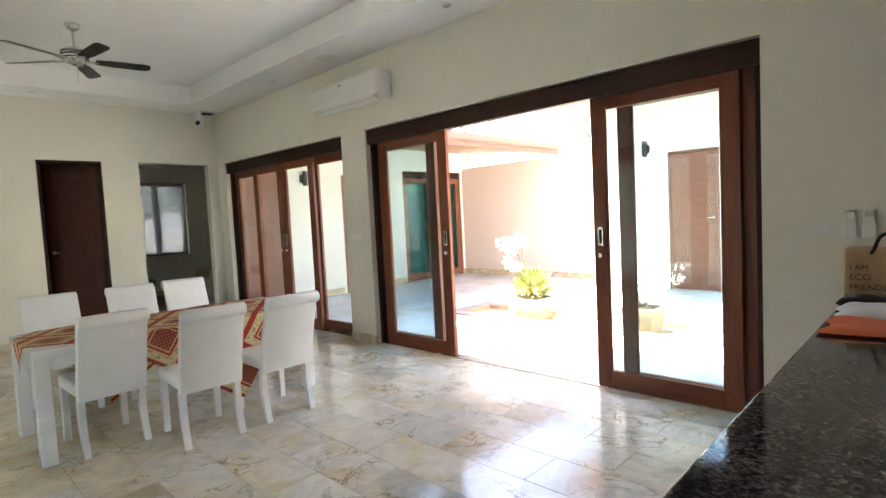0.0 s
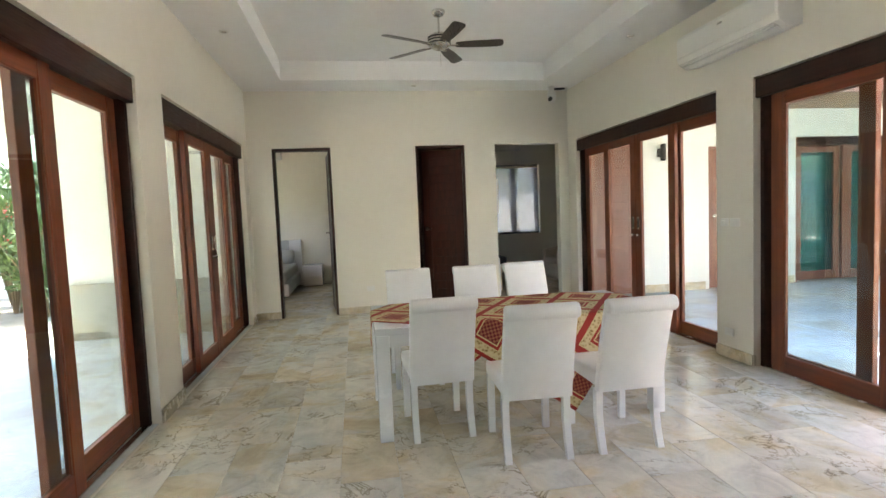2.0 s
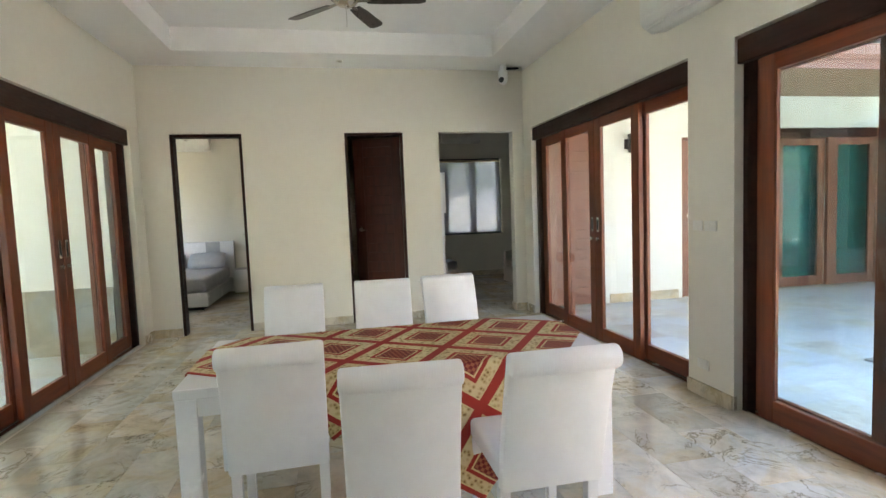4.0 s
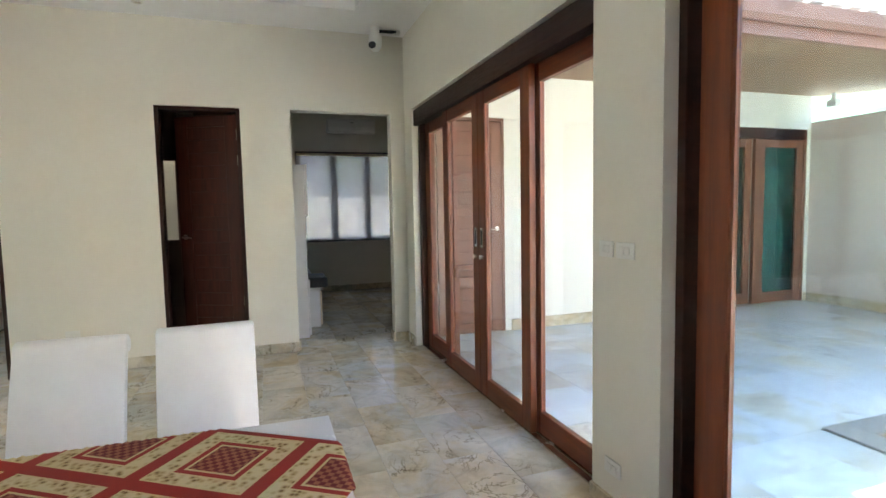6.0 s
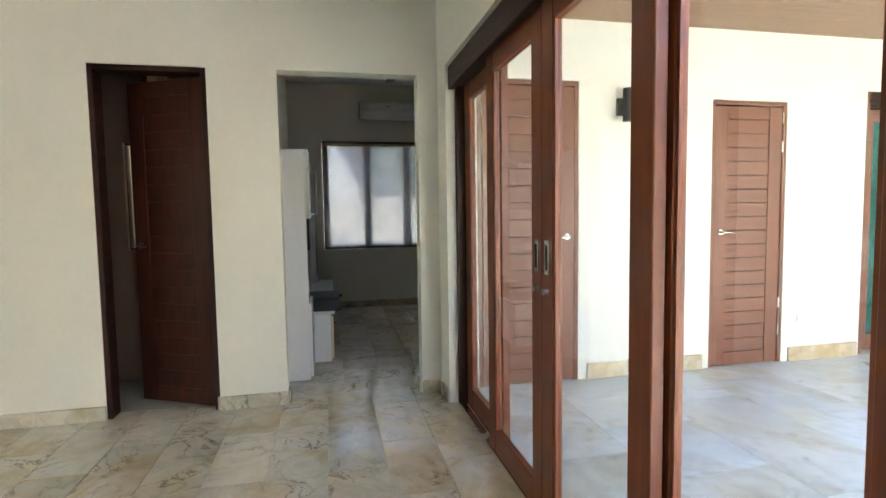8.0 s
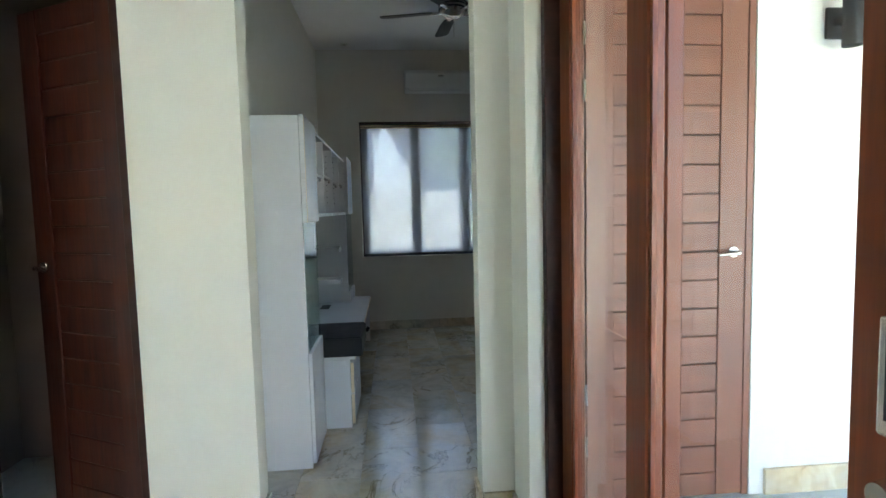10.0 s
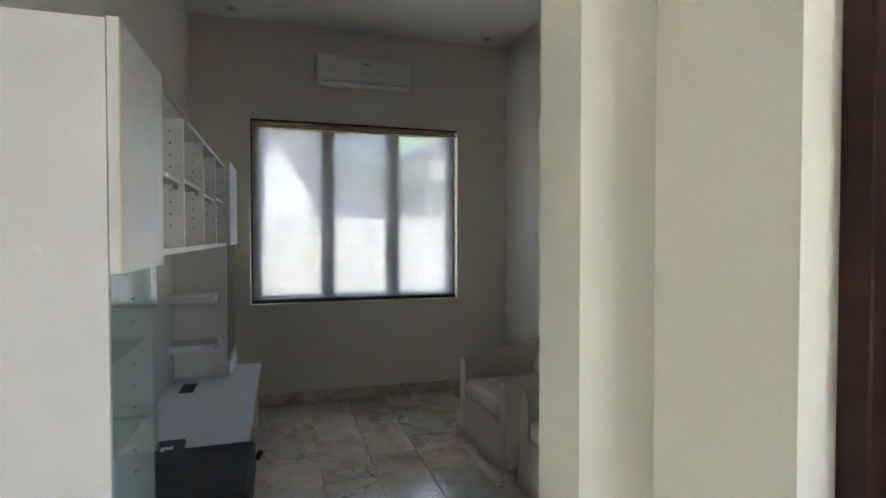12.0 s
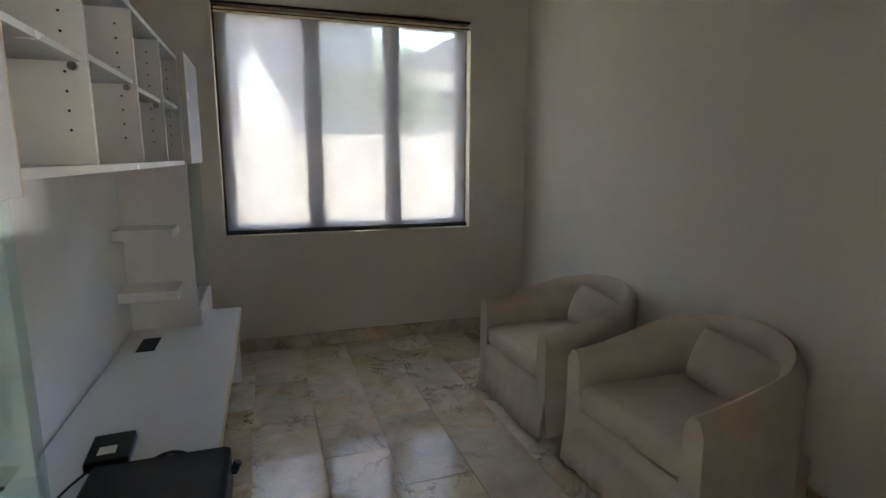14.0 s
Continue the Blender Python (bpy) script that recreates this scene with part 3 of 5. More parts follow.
for a, b, c, e in ((TX0 + 0.02, TX0 + 0.045, TY0 + 0.085, TY1 - 0.085), (TX1 - 0.045, TX1 - 0.02, TY0 + 0.085, TY1 - 0.085), (TX0 + 0.085, TX1 - 0.085, TY0 + 0.02, TY0 + 0.045), (TX0 + 0.085, TX1 - 0.085, TY1 - 0.045, TY1 - 0.02)):
    wpart("apron", B(a, b, c, e, TZ - 0.125, TZ - 0.045), M_WHITE, table)
for x in (TX0 + 0.003, TX1 - 0.088):
    for y in (TY0 + 0.003, TY1 - 0.088):
        wpart("leg", B(x, x + 0.085, y, y + 0.085, 0.0, TZ - 0.045, bevel=0.003), M_WHITE, table)


def cloth_mat():
    """Woven cloth: red lattice, gold borders, checked maroon squares."""
    m = Mat("patterned_tablecloth", 0.9)
    uv = m.t.nodes.new("ShaderNodeUVMap").outputs[0]
    sep = m.node("SeparateXYZ", Vector=uv)

    def op(kind, a, b=None):
        n = m.node("Math", i0=a) if b is None else m.node("Math", i0=a, i1=b)
        n.operation = kind
        return n.outputs[0]

    def cell(c, off):
        f = op('FRACT', op('ADD', op('DIVIDE', c, 0.36), off))
        return op('ABSOLUTE', op('SUBTRACT', f, 0.5))
    pu, pv = cell(sep.outputs[0], 0.333), cell(sep.outputs[1], 0.0)
    dist = op('MAXIMUM', pu, pv)
    ck = m.node("TexChecker", Vector=uv, Scale=62.0)
    ck.inputs["Color1"].default_value, ck.inputs["Color2"].default_value = (0.16, 0.012, 0.01, 1), (0.33, 0.10, 0.05, 1)
    vor = m.node("TexVoronoi", Vector=uv, Scale=48.0)
    gold = m.ramp(vor.outputs[0], [(0.15, (0.18, 0.10, 0.03)), (0.32, (0.44, 0.31, 0.14)), (0.6, (0.60, 0.48, 0.27))])
    red, cream = (0.33, 0.022, 0.012), (0.60, 0.46, 0.24)
    col = ck.outputs[0]
    for lim, c in ((0.20, cream), (0.222, red), (0.272, cream), (0.29, gold), (0.418, cream), (0.434, red)):
        gate = op('GREATER_THAN', dist, lim)
        col = m.mix(gate, col, c)
    m.color(col)
    w = m.noise(m.node("Mapping", Vector=uv, Scale=(900, 300, 1)).outputs[0], 1.0, 2)
    m.bump(w, 0.3, 0.002)
    return m.m


def tablecloth():
    """A cloth laid askew over the table; what lies past an edge hangs down."""
    bm = bmesh.new()
    uvl = bm.loops.layers.uv.new("uv")
    a, b = Vector((0.56, 0.8285)), Vector((-0.8285, 0.56))
    corner = Vector((-3.45, 1.86))
    La, Lb, nu, nv = 1.80, 1.44, 120, 96
    grid = {}
    for i in range(nu + 1):
        for j in range(nv + 1):
            u, v = La * i / nu, Lb * j / nv
            p = corner - a * u + b * v
            x = min(max(p.x, TX0 - 0.004), TX1 + 0.004)
            y = min(max(p.y, TY0 - 0.004), TY1 + 0.004)
            ox, oy = p.x - x, p.y - y
            drop = math.hypot(ox, oy) if ox * oy else abs(ox) + abs(oy)
            fold = 0.012 * math.sin(9 * (u + v)) * min(1, drop * 5)
            sx = (1 if ox > 0 else -1) if ox else 0
            sy = (1 if oy > 0 else -1) if oy else 0
            out = 0.004 + 0.02 * min(1, drop * 4) + fold
            z = TZ + 0.004 + 0.0006 * math.sin(7 * u) * math.sin(5 * v) - drop
            grid[i, j] = bm.verts.new((x + sx * out, y + sy * out, z)), (u, v)
    for i in range(nu):
        for j in range(nv):
            q = [grid[i, j], grid[i + 1, j], grid[i + 1, j + 1], grid[i, j + 1]]
            f = bm.faces.new([k[0] for k in q])
            for lp, k in zip(f.loops, q):
                lp[uvl].uv = k[1]
    o = part("tablecloth", bm, cloth_mat(), None, "", True)
    s = o.modifiers.new("thickness", 'SOLIDIFY')
    s.thickness, s.offset = 0.002, 1
    return tagged(o, "red and gold diamond patterned cloth draped over the table", "tablecloth")


tablecloth()


def chair(m):
    """White scroll-back dining chair, facing local +x."""
    c = thing("dining_chair", "white leatherette scroll-back dining chair at the table", "chair", m, "chairs round the table")
    seat = B(-0.235, 0.215, -0.205, 0.205, 0.385, 0.475, bevel=0.022, seg=3)
    part("seat", seat, M_LEATHER, c, smooth=True)
    outline_in, outline_out = [], []
    n = 16
    for i in range(n + 1):
        k = i / n
        z = 0.36 + 0.52 * k
        x = -0.215 - 0.14 * k ** 1.25
        outline_in.append((x, z))
        outline_out.append((x - 0.058 + 0.01 * k, z + 0.004))
    scroll = []
    cx, cz, r = outline_in[-1][0] - 0.044, outline_in[-1][1] + 0.006, 0.044
    for i in range(1, 14):
        t = radians(10 + i * 18)
        scroll.append((cx + r * math.cos(t), cz + r * math.sin(t)))
    pts = outline_in + scroll + outline_out[:-1][::-1]
    bk = extrude_profile(bmesh.new(), pts, 1, -0.205, 0.205)
    es = [e for e in bk.edges if abs(e.verts[0].co.y - e.verts[1].co.y) < 1e-6]
    bmesh.ops.bevel(bk, geom=es, offset=0.012, segments=2, profile=0.5, affect='EDGES')
    part("backrest", bk, M_LEATHER, c, smooth=True)
    for y in (-0.18, 0.18):
        lg = bmesh.new()
        box(lg, 0.165, 0.21, y - 0.022, y + 0.022, 0.0, 0.39, 0.004)
        for v in lg.verts:
            if v.co.z < 0.1:
                v.co.x = 0.19 + (v.co.x - 0.1875) * 0.75
        part("leg", lg, M_WHITE, c)
        lg = bmesh.new()
        pr = [(-0.24, 0.37), (-0.235, 0.22), (-0.255, 0.10), (-0.285, 0.0), (-0.253, 0.0), (-0.215, 0.11), (-0.19, 0.22), (-0.19, 0.37)]
        extrude_profile(lg, pr, 1, y - 0.02, y + 0.02)
        part("leg", lg, M_WHITE, c)
    return c


first = chair(pose(-4.325, 0.965, 0, 0, 0, 182))
for x, y, r in ((-3.90, 1.462, 177), (-3.90, 2.015, 180), (-5.31, 0.945, 1), (-5.30, 1.555, -2), (-5.36, 2.095, 3)):
    copy_thing(first, pose(x, y, 0, 0, 0, r))


# ---- ceiling fans, air conditioners, small fixtures ----
def ceiling_fan(x, y, top, drop, R, turn, label):
    f = thing("ceiling_fan", label, "ceiling fan", pose(x, y, top))
    part("canopy", lathe(bmesh.new(), [(0.005, 0), (0.068, 0), (0.068, -0.02), (0.05, -0.05), (0.015, -0.065)]), M_STEEL, f, smooth=True)
    part("downrod", cyl(bmesh.new(), (0, 0, -0.06), (0, 0, -drop + 0.07), 0.011), M_STEEL, f)
    part("motor_housing", lathe(bmesh.new(), [(0.02, -drop + 0.08), (0.07, -drop + 0.07), (0.105, -drop + 0.045), (0.115, -drop), (0.112, -drop - 0.035), (0.085, -drop - 0.07), (0.06, -drop - 0.085), (0.02, -drop - 0.10)]), M_STEEL, f, smooth=True)
    for k in range(3):
        z = -drop + 0.035 - 0.03 * k
        part("vent_ring", lathe(bmesh.new(), [(0.112, z), (0.118, z), (0.118, z - 0.011), (0.112, z - 0.011)]), M_BLACK, f)
    for k in range(5):
        rot = Matrix.Rotation(radians(turn + 72 * k), 4, 'Z')
        arm = bmesh.new()
        box(arm, 0.08, 0.20, -0.018, 0.018, -0.004, 0.004, 0.002)
        bmesh.ops.transform(arm, matrix=Matrix.Translation((0, 0, -drop - 0.05)) @ rot, verts=arm.verts[:])
        part("blade_iron", arm, M_STEEL, f)
        bl = bmesh.new()
        ou = [(0.17, -0.045), (0.3, -0.06), (R - 0.05, -0.066), (R - 0.01, -0.05), (R, 0), (R - 0.01, 0.05), (R - 0.05, 0.066), (0.3, 0.06), (0.17, 0.045)]
        extrude_profile(bl, ou, 2, -0.003, 0.003)
        bmesh.ops.transform(bl, matrix=Matrix.Translation((0, 0, -drop - 0.045)) @ rot @ Matrix.Rotation(radians(-12), 4, 'X'), verts=bl.verts[:])
        part("blade", bl, M_BLADE, f)
    part("pull_chain", cyl(bmesh.new(), (0.05, 0, -drop - 0.09), (0.05, 0, -drop - 0.27), 0.0025, n=6), M_STEEL, f)
    return f


ceiling_fan(-6.30, 1.43, H2, 0.30, 0.66, 8, "five-blade ceiling fan with chrome motor and dark blades")
ceiling_fan(-10.80, 3.82, OH, 0.205, 0.62, 40, "dark-bladed ceiling fan under the office ceiling")


def aircon(w, h, dep, m, label):
    """Wall unit: local x across, y 0 the wall, -y into the room, z 0 its bottom."""
    a = thing("air_conditioner", label, "air conditioner", m)
    pr = [(0, 0.02), (-dep * 0.55, 0.0), (-dep * 0.93, 0.045), (-dep, 0.09), (-dep * 0.98, h - 0.03), (-dep * 0.9, h), (0, h)]
    body = extrude_profile(bmesh.new(), pr, 0, 0, w)
    bmesh.ops.bevel(body, geom=[e for e in body.edges if abs(e.verts[0].co.x - e.verts[1].co.x) < 1e-6], offset=0.012, segments=3, profile=0.5, affect='EDGES')
    part("body", body, M_PLASTIC, a, smooth=True)
    part("front_panel", B(0.012, w - 0.012, -dep - 0.006, -dep + 0.004, 0.095, h - 0.035, bevel=0.003), M_PLASTIC, a)
    fl = extrude_profile(bmesh.new(), [(-dep * 0.57, 0.0), (-dep * 0.92, 0.043), (-dep * 0.935, 0.038), (-dep * 0.58, -0.006)], 0, 0.06, w - 0.06)
    part("air_flap", fl, M_PLASTIC, a)
    part("outlet_slot", B(0.05, w - 0.05, -dep * 0.9, -dep * 0.6, 0.014, 0.03), M_PLASTIC, a)
    gr = bmesh.new()
    for i in range(12):
        x = 0.06 + (w - 0.12) * i / 11
        box(gr, x - (w - 0.16) / 26, x + (w - 0.16) / 26, -dep * 0.8, -dep * 0.2, h, h + 0.004)
    part("intake_grille", gr, M_BLACK, a)
    part("badge", B(w * 0.5 - 0.03, w * 0.5 + 0.03, -dep - 0.009, -dep - 0.005, h - 0.075, h - 0.06), M_STEEL, a)
    return a


aircon(1.22, 0.30, 0.22, pose(-5.54, YR, 2.70), "white wall-mounted air conditioner above the sliding doors")
aircon(0.84, 0.245, 0.19, pose(OX, 3.45, 2.785, 0, 0, 90), "white wall-mounted air conditioner over the office window")
aircon(0.80, 0.26, 0.19, pose(OX, -1.80, 2.70, 0, 0, 90), "white wall-mounted air conditioner over the bed")


cc = thing("security_camera", "white security camera under the ceiling corner", "camera", pose(-8.45, 3.47, H1) @ Matrix.Scale(1.35, 4))
part("bracket", cyl(bmesh.new(), (0, 0, 0), (0, 0, -0.05), 0.035, 0.03), M_PLASTIC, cc, smooth=True)
part("body", lathe(bmesh.new(), [(0.01, -0.05), (0.045, -0.055), (0.05, -0.10), (0.042, -0.15), (0.02, -0.175), (0.004, -0.18)]), M_PLASTIC, cc, smooth=True)
part("lens", cyl(bmesh.new(), (0.02, -0.02, -0.135), (0.056, -0.04, -0.15), 0.024), M_BLACK, cc)
part("cable", cyl(bmesh.new(), (0, 0.03, -0.03), (-0.02, 0.16, -0.02), 0.012, n=8), M_BLACK, cc)
jb = thing("junction_box", "small white junction box beside the security camera", "junction box", pose(-8.49, 3.68, H1))
part("body", cyl(bmesh.new(), (0, -0.05, -0.03), (0, 0.05, -0.03), 0.026), M_PLASTIC, jb, smooth=True)


def ceiling_disc(x, y, z, r, label, name, mat):
    d = thing(name, label, "ceiling fixture", pose(x, y, z))
    part("trim_ring", lathe(bmesh.new(), [(r * 0.4, 0), (r, 0), (r * 0.96, -0.008), (r * 0.7, -0.010), (r * 0.66, -0.004), (r * 0.4, -0.004)]), M_PLASTIC, d, smooth=True)
    part("core", lathe(bmesh.new(), [(0.001, -0.001), (r * 0.62, -0.001), (r * 0.6, -0.006), (0.002, -0.007)]), mat, d)
    return d


for x, y in ((-6.25, -0.66), (-6.22, 3.50), (-3.2, -0.66), (-3.2, 3.50), (-8.38, 1.4)):
    ceiling_disc(x, y, H1, 0.045, "small recessed downlight in the white ceiling", "downlight", M_STEEL)
ceiling_disc(-5.05, 3.52, H1, 0.11, "round white ceiling speaker grille", "ceiling_speaker", M_PLASTIC)
for x, y in ((-12.49, 2.78), (-12.5, 5.0), (-9.6, 5.0), (-9.6, 2.78)):
    ceiling_disc(x, y, OH, 0.045, "small recessed downlight in the office ceiling", "downlight", M_STEEL)


def wall_plate(m, w, h, rockers, label, name="light_switch"):
    """A plate on a wall: local x across, -y into the room."""
    s = thing(name, label, "switch" if name == "light_switch" else "socket", m)
    part("plate", B(-w / 2, w / 2, -0.009, 0, -h / 2, h / 2, bevel=0.003, seg=2), M_PLASTIC, s)
    for i in range(rockers):
        x = (i - (rockers - 1) / 2) * w * 0.62 / max(rockers, 1)
        q = w * 0.27 / max(rockers, 1)
        part("rocker", B(x - q, x + q, -0.014, -0.009, -h * 0.24, h * 0.24, bevel=0.002), M_PLASTIC, s)
    return s


wall_plate(pose(-5.035, YR, 1.243), 0.118, 0.072, 2, "white twin rocker light switch on the pier")
wall_plate(pose(-5.168, YR, 1.243), 0.10, 0.072, 3, "white triple rocker light switch on the pier")
wall_plate(pose(-5.114, YR, 0.24), 0.115, 0.07, 2, "white twin power socket low on the pier", "power_socket")
wall_plate(pose(-0.60, YR, 1.246), 0.13, 0.075, 3, "white light switch plate near the counter")
wall_plate(pose(XW, 0.66, 0.36, 0, 0, 90), 0.115, 0.07, 2, "white power socket low on the end wall", "power_socket")
wall_plate(pose(XW + 0.02, 7.2, 0.4, 0, 0, 90), 0.115, 0.07, 1, "white weatherproof power socket on the terrace wall", "power_socket")
for x in (-0.46, -0.375):
    r = thing("remote_control", "white remote control in its wall holder", "remote control", pose(x, YR, 1.27))
    part("body", B(-0.026, 0.026, -0.03, -0.006, -0.03, 0.085, bevel=0.006, seg=2), M_PLASTIC, r)
    part("holder", B(-0.031, 0.031, -0.034, 0, -0.075, 0.005, bevel=0.004), M_PLASTIC, r)
    part("display", B(-0.018, 0.018, -0.032, -0.029, 0.045, 0.075), M_STEEL, r)


def wall_lamp(m):
    """Outdoor up-down light: local y 0 the wall, -y outwards."""
    l = thing("wall_lamp", "dark grey cylindrical outdoor wall lamp", "wall lamp", m, "terrace wall lamps")
    part("back_plate", B(-0.045, 0.045, -0.02, 0, -0.07, 0.07, bevel=0.003), M_BLACK, l)
    part("arm", B(-0.015, 0.015, -0.075, -0.02, -0.015, 0.015), M_BLACK, l)
    part("tube", lathe(bmesh.new(), [(0.03, -0.13), (0.042, -0.13), (0.042, 0.13), (0.03, 0.13)], centre=(0, -0.11, 0)), M_BLACK, l, smooth=True)


wall_lamp(pose(XW + 0.02, 5.35, 2.25, 0, 0, 90))
wall_lamp(pose(-3.80, 9.12, 2.40))

# ---- kitchen counter and what lies on it ----
ct = thing("kitchen_counter", "dark cabinet base of the granite kitchen counter", "counter", pose(0, 2.2, 0))
wpart("base", B(-0.38, 0.62, 0.66, YR - 0.02, 0.0, 0.86), M_DARK, ct)
solid("worktop", B(-0.445, 0.70, 0.60, YR - 0.003, 0.862, 0.90, bevel=0.006, seg=2), M_GRANITE, "polished black speckled granite worktop", "worktop", "")

bag = thing("shopping_bag", "brown cloth shopping bag with printed words on the counter", "bag", pose(-0.29, 3.47, 0.90) @ Matrix.Scale(0.8, 4))
bg = bmesh.new()
box(bg, -0.20, 0.24, -0.09, 0.09, 0.0, 0.34, 0.02, 2)
for v in bg.verts:
    k = v.co.z / 0.34
    v.co.y *= 1 - 0.35 * k
    v.co.x *= 1 - 0.03 * k
    v.co.y += 0.008 * math.sin(14 * v.co.x + 5 * v.co.z)
part("bag_body", bg, M_PAPER, bag, smooth=True)
cu = bpy.data.curves.new("handle", 'CURVE')
cu.dimensions, cu.bevel_depth = '3D', 0.011
sp = cu.splines.new('BEZIER')
sp.bezier_points.add(2)
for bp, co in zip(sp.bezier_points, ((-0.06, -0.06, 0.30), (0.03, -0.085, 0.43), (0.12, -0.06, 0.30))):
    bp.co, bp.handle_left_type, bp.handle_right_type = co, 'AUTO', 'AUTO'
cu.materials.append(M_BLACK)
ho = new("handle", cu)
ho.parent = bag
for i, (word, size) in enumerate((("I AM", 0.05), ("ECO", 0.054), ("FRIENDLY", 0.05))):
    tc = bpy.data.curves.new("printed_words", 'FONT')
    tc.body, tc.size, tc.extrude = word, size, 0.0008
    tc.materials.append(M_BLACK)
    to = new("printed_words", tc)
    to.parent = bag
    to.matrix_basis = pose(-0.165, -0.098 + 0.012 * i * -0.35 + 0.004, 0.20 - 0.062 * i, 84, 0, 0)


def folded(name, x0, x1, y0, y1, z0, z1, mat, label, seed):
    """A soft folded pile: a rounded slab with uneven top and edges."""
    bm = bmesh.new()
    n = 18
    rnd = random.Random(seed)
    ph = [rnd.uniform(0, 6) for _ in range(4)]
    top, bot = {}, {}
    for i in range(n + 1):
        for j in range(n + 1):
            u, v = i / n * 2 - 1, j / n * 2 - 1
            e = max(abs(u), abs(v))
            k = 1 + 0.06 * math.sin(5 * math.atan2(v, u) + ph[0]) * e
            x, y = (x0 + x1) / 2 + u * k * (x1 - x0) / 2, (y0 + y1) / 2 + v * k * (y1 - y0) / 2
            edge = math.sqrt(max(0, 1 - e ** 6))
            wav = 0.12 * math.sin(4 * u + ph[1]) * math.sin(3.3 * v + ph[2]) + 0.06 * math.sin(11 * u + 7 * v + ph[3])
            zt = z0 + (z1 - z0) * (0.35 + (0.65 + wav) * edge)
            top[i, j] = bm.verts.new((x, y, zt))
            bot[i, j] = bm.verts.new((x, y, z0 + (z1 - z0) * 0.3 * (1 - edge)))
    for i in range(n):
        for j in range(n):
            bm.faces.new((top[i, j], top[i + 1, j], top[i + 1, j + 1], top[i, j + 1]))
            bm.faces.new((bot[i, j], bot[i, j + 1], bot[i + 1, j + 1], bot[i + 1, j]))
    for i in range(n):
        for q in (((i, 0), (i + 1, 0)), ((i + 1, n), (i, n)), ((0, i + 1), (0, i)), ((n, i), (n, i + 1))):
            bm.faces.new((bot[q[0]], bot[q[1]], top[q[1]], top[q[0]]))
    return solid(name, bm, mat, label, "laundry", "", True)


folded("folded_cloth", -0.42, 0.05, 2.52, 2.86, 0.90, 0.928, M_ORANGE, "folded orange cotton cloth on the granite counter", 1)
folded("folded_shirt", -0.42, 0.06, 2.88, 3.16, 0.90, 0.945, M_LEATHER, "folded white shirt on the granite counter", 2)
folded("folded_trousers", -0.44, 0.00, 3.17, 3.31, 0.90, 0.958, M_BLACK, "folded black clothes on the granite counter", 3)

# ---- bedroom seen through the open door ----
bed = thing("bed", "double bed with white frame, grey sheet and pillows", "bed", pose(-11.8, -1.75, 0))
wpart("bed_frame", B(-12.60, -10.52, -2.65, -0.75, 0.06, 0.28, bevel=0.01), M_WHITE, bed)
wpart("plinth", B(-12.5, -10.62, -2.55, -0.85, 0.0, 0.06), M_BLACK, bed)
hb = wpart("headboard", B(-12.685, -12.61, -2.75, -0.70, 0.0, 0.985, bevel=0.008), M_WHITE, bed)
wpart("headboard_inset", B(-12.612, -12.602, -1.21, -0.955, 0.62, 0.98), M_GREYCLOTH, bed)
mt = B(-12.58, -10.56, -2.62, -0.79, 0.282, 0.50, bevel=0.05, seg=3)
wpart("mattress", mt, M_GREYCLOTH, bed, "grey sheeted mattress", True)


def pillow(x, y, z, r):
    bm = bmesh.new()
    n = 14
    g = {}
    for s in (1, -1):
        for i in range(n + 1):
            for j in range(n + 1):
                u, v = i / n * 2 - 1, j / n * 2 - 1
                hgt = 0.075 * ((1 - u ** 4) * (1 - v ** 4)) ** 0.6
                g[s, i, j] = bm.verts.new((0.2 * u * (1 - 0.06 * v * v), 0.33 * v * (1 - 0.06 * u * u), s * hgt))
        for i in range(n):
            for j in range(n):
                bm.faces.new((g[s, i, j], g[s, i + 1, j], g[s, i + 1, j + 1], g[s, i, j + 1]))
    bmesh.ops.remove_doubles(bm, verts=bm.verts[:], dist=0.0005)
    o = part("pillow", bm, M_GREYCLOTH, None, "", True)
    o.matrix_basis = pose(x, y, z, 0, r, 0)
    return tagged(o, "plump grey cotton pillow leaning on the headboard", "pillow", "pillows on the bed")


pillow(-12.42, -1.16, 0.64, 42)
pillow(-12.42, -1.87, 0.64, 42)
ns = thing("nightstand", "small white nightstand beside the bed", "nightstand", pose(-12.4, -0.45, 0))
wpart("body", B(-12.66, -12.22, -0.66, -0.26, 0.02, 0.45, bevel=0.005), M_WHITE, ns)
wpart("drawer_front", B(-12.22, -12.205, -0.65, -0.27, 0.24, 0.44, bevel=0.003), M_WHITE, ns)
wpart("drawer_front", B(-12.22, -12.205, -0.65, -0.27, 0.03, 0.23, bevel=0.003), M_WHITE, ns)
# Pane for the added, unseen opening that lights the bedroom.
w = thing("window_2", "unseen clear glass window added to light the bedroom", "window", pose(-11.3, -3.07, 0.5), "", "structure")
wpart("pane", B(-12.2, -10.4, -3.08, -3.07, 0.5, 2.4), M_GLASS, w).visible_shadow = False
# The brightness behind this pane comes from the added shaft.
w = thing("window_3", "narrow clear bathroom window onto an added bright shaft", "window", pose(-9.7, 1.33, 1.13), "", "structure")
wpart("pane", B(-9.70, -9.694, 1.302, 1.443, 1.132, 2.038), M_CLEAR, w).visible_shadow = False
for y0, y1, z0, z1 in ((1.3005, 1.307, 1.131, 2.039), (1.438, 1.4445, 1.131, 2.039), (1.307, 1.438, 1.131, 1.145), (1.307, 1.438, 2.025, 2.039)):
    wpart("window_frame", B(-9.72, -9.675, y0, y1, z0, z1), M_DARK, w)
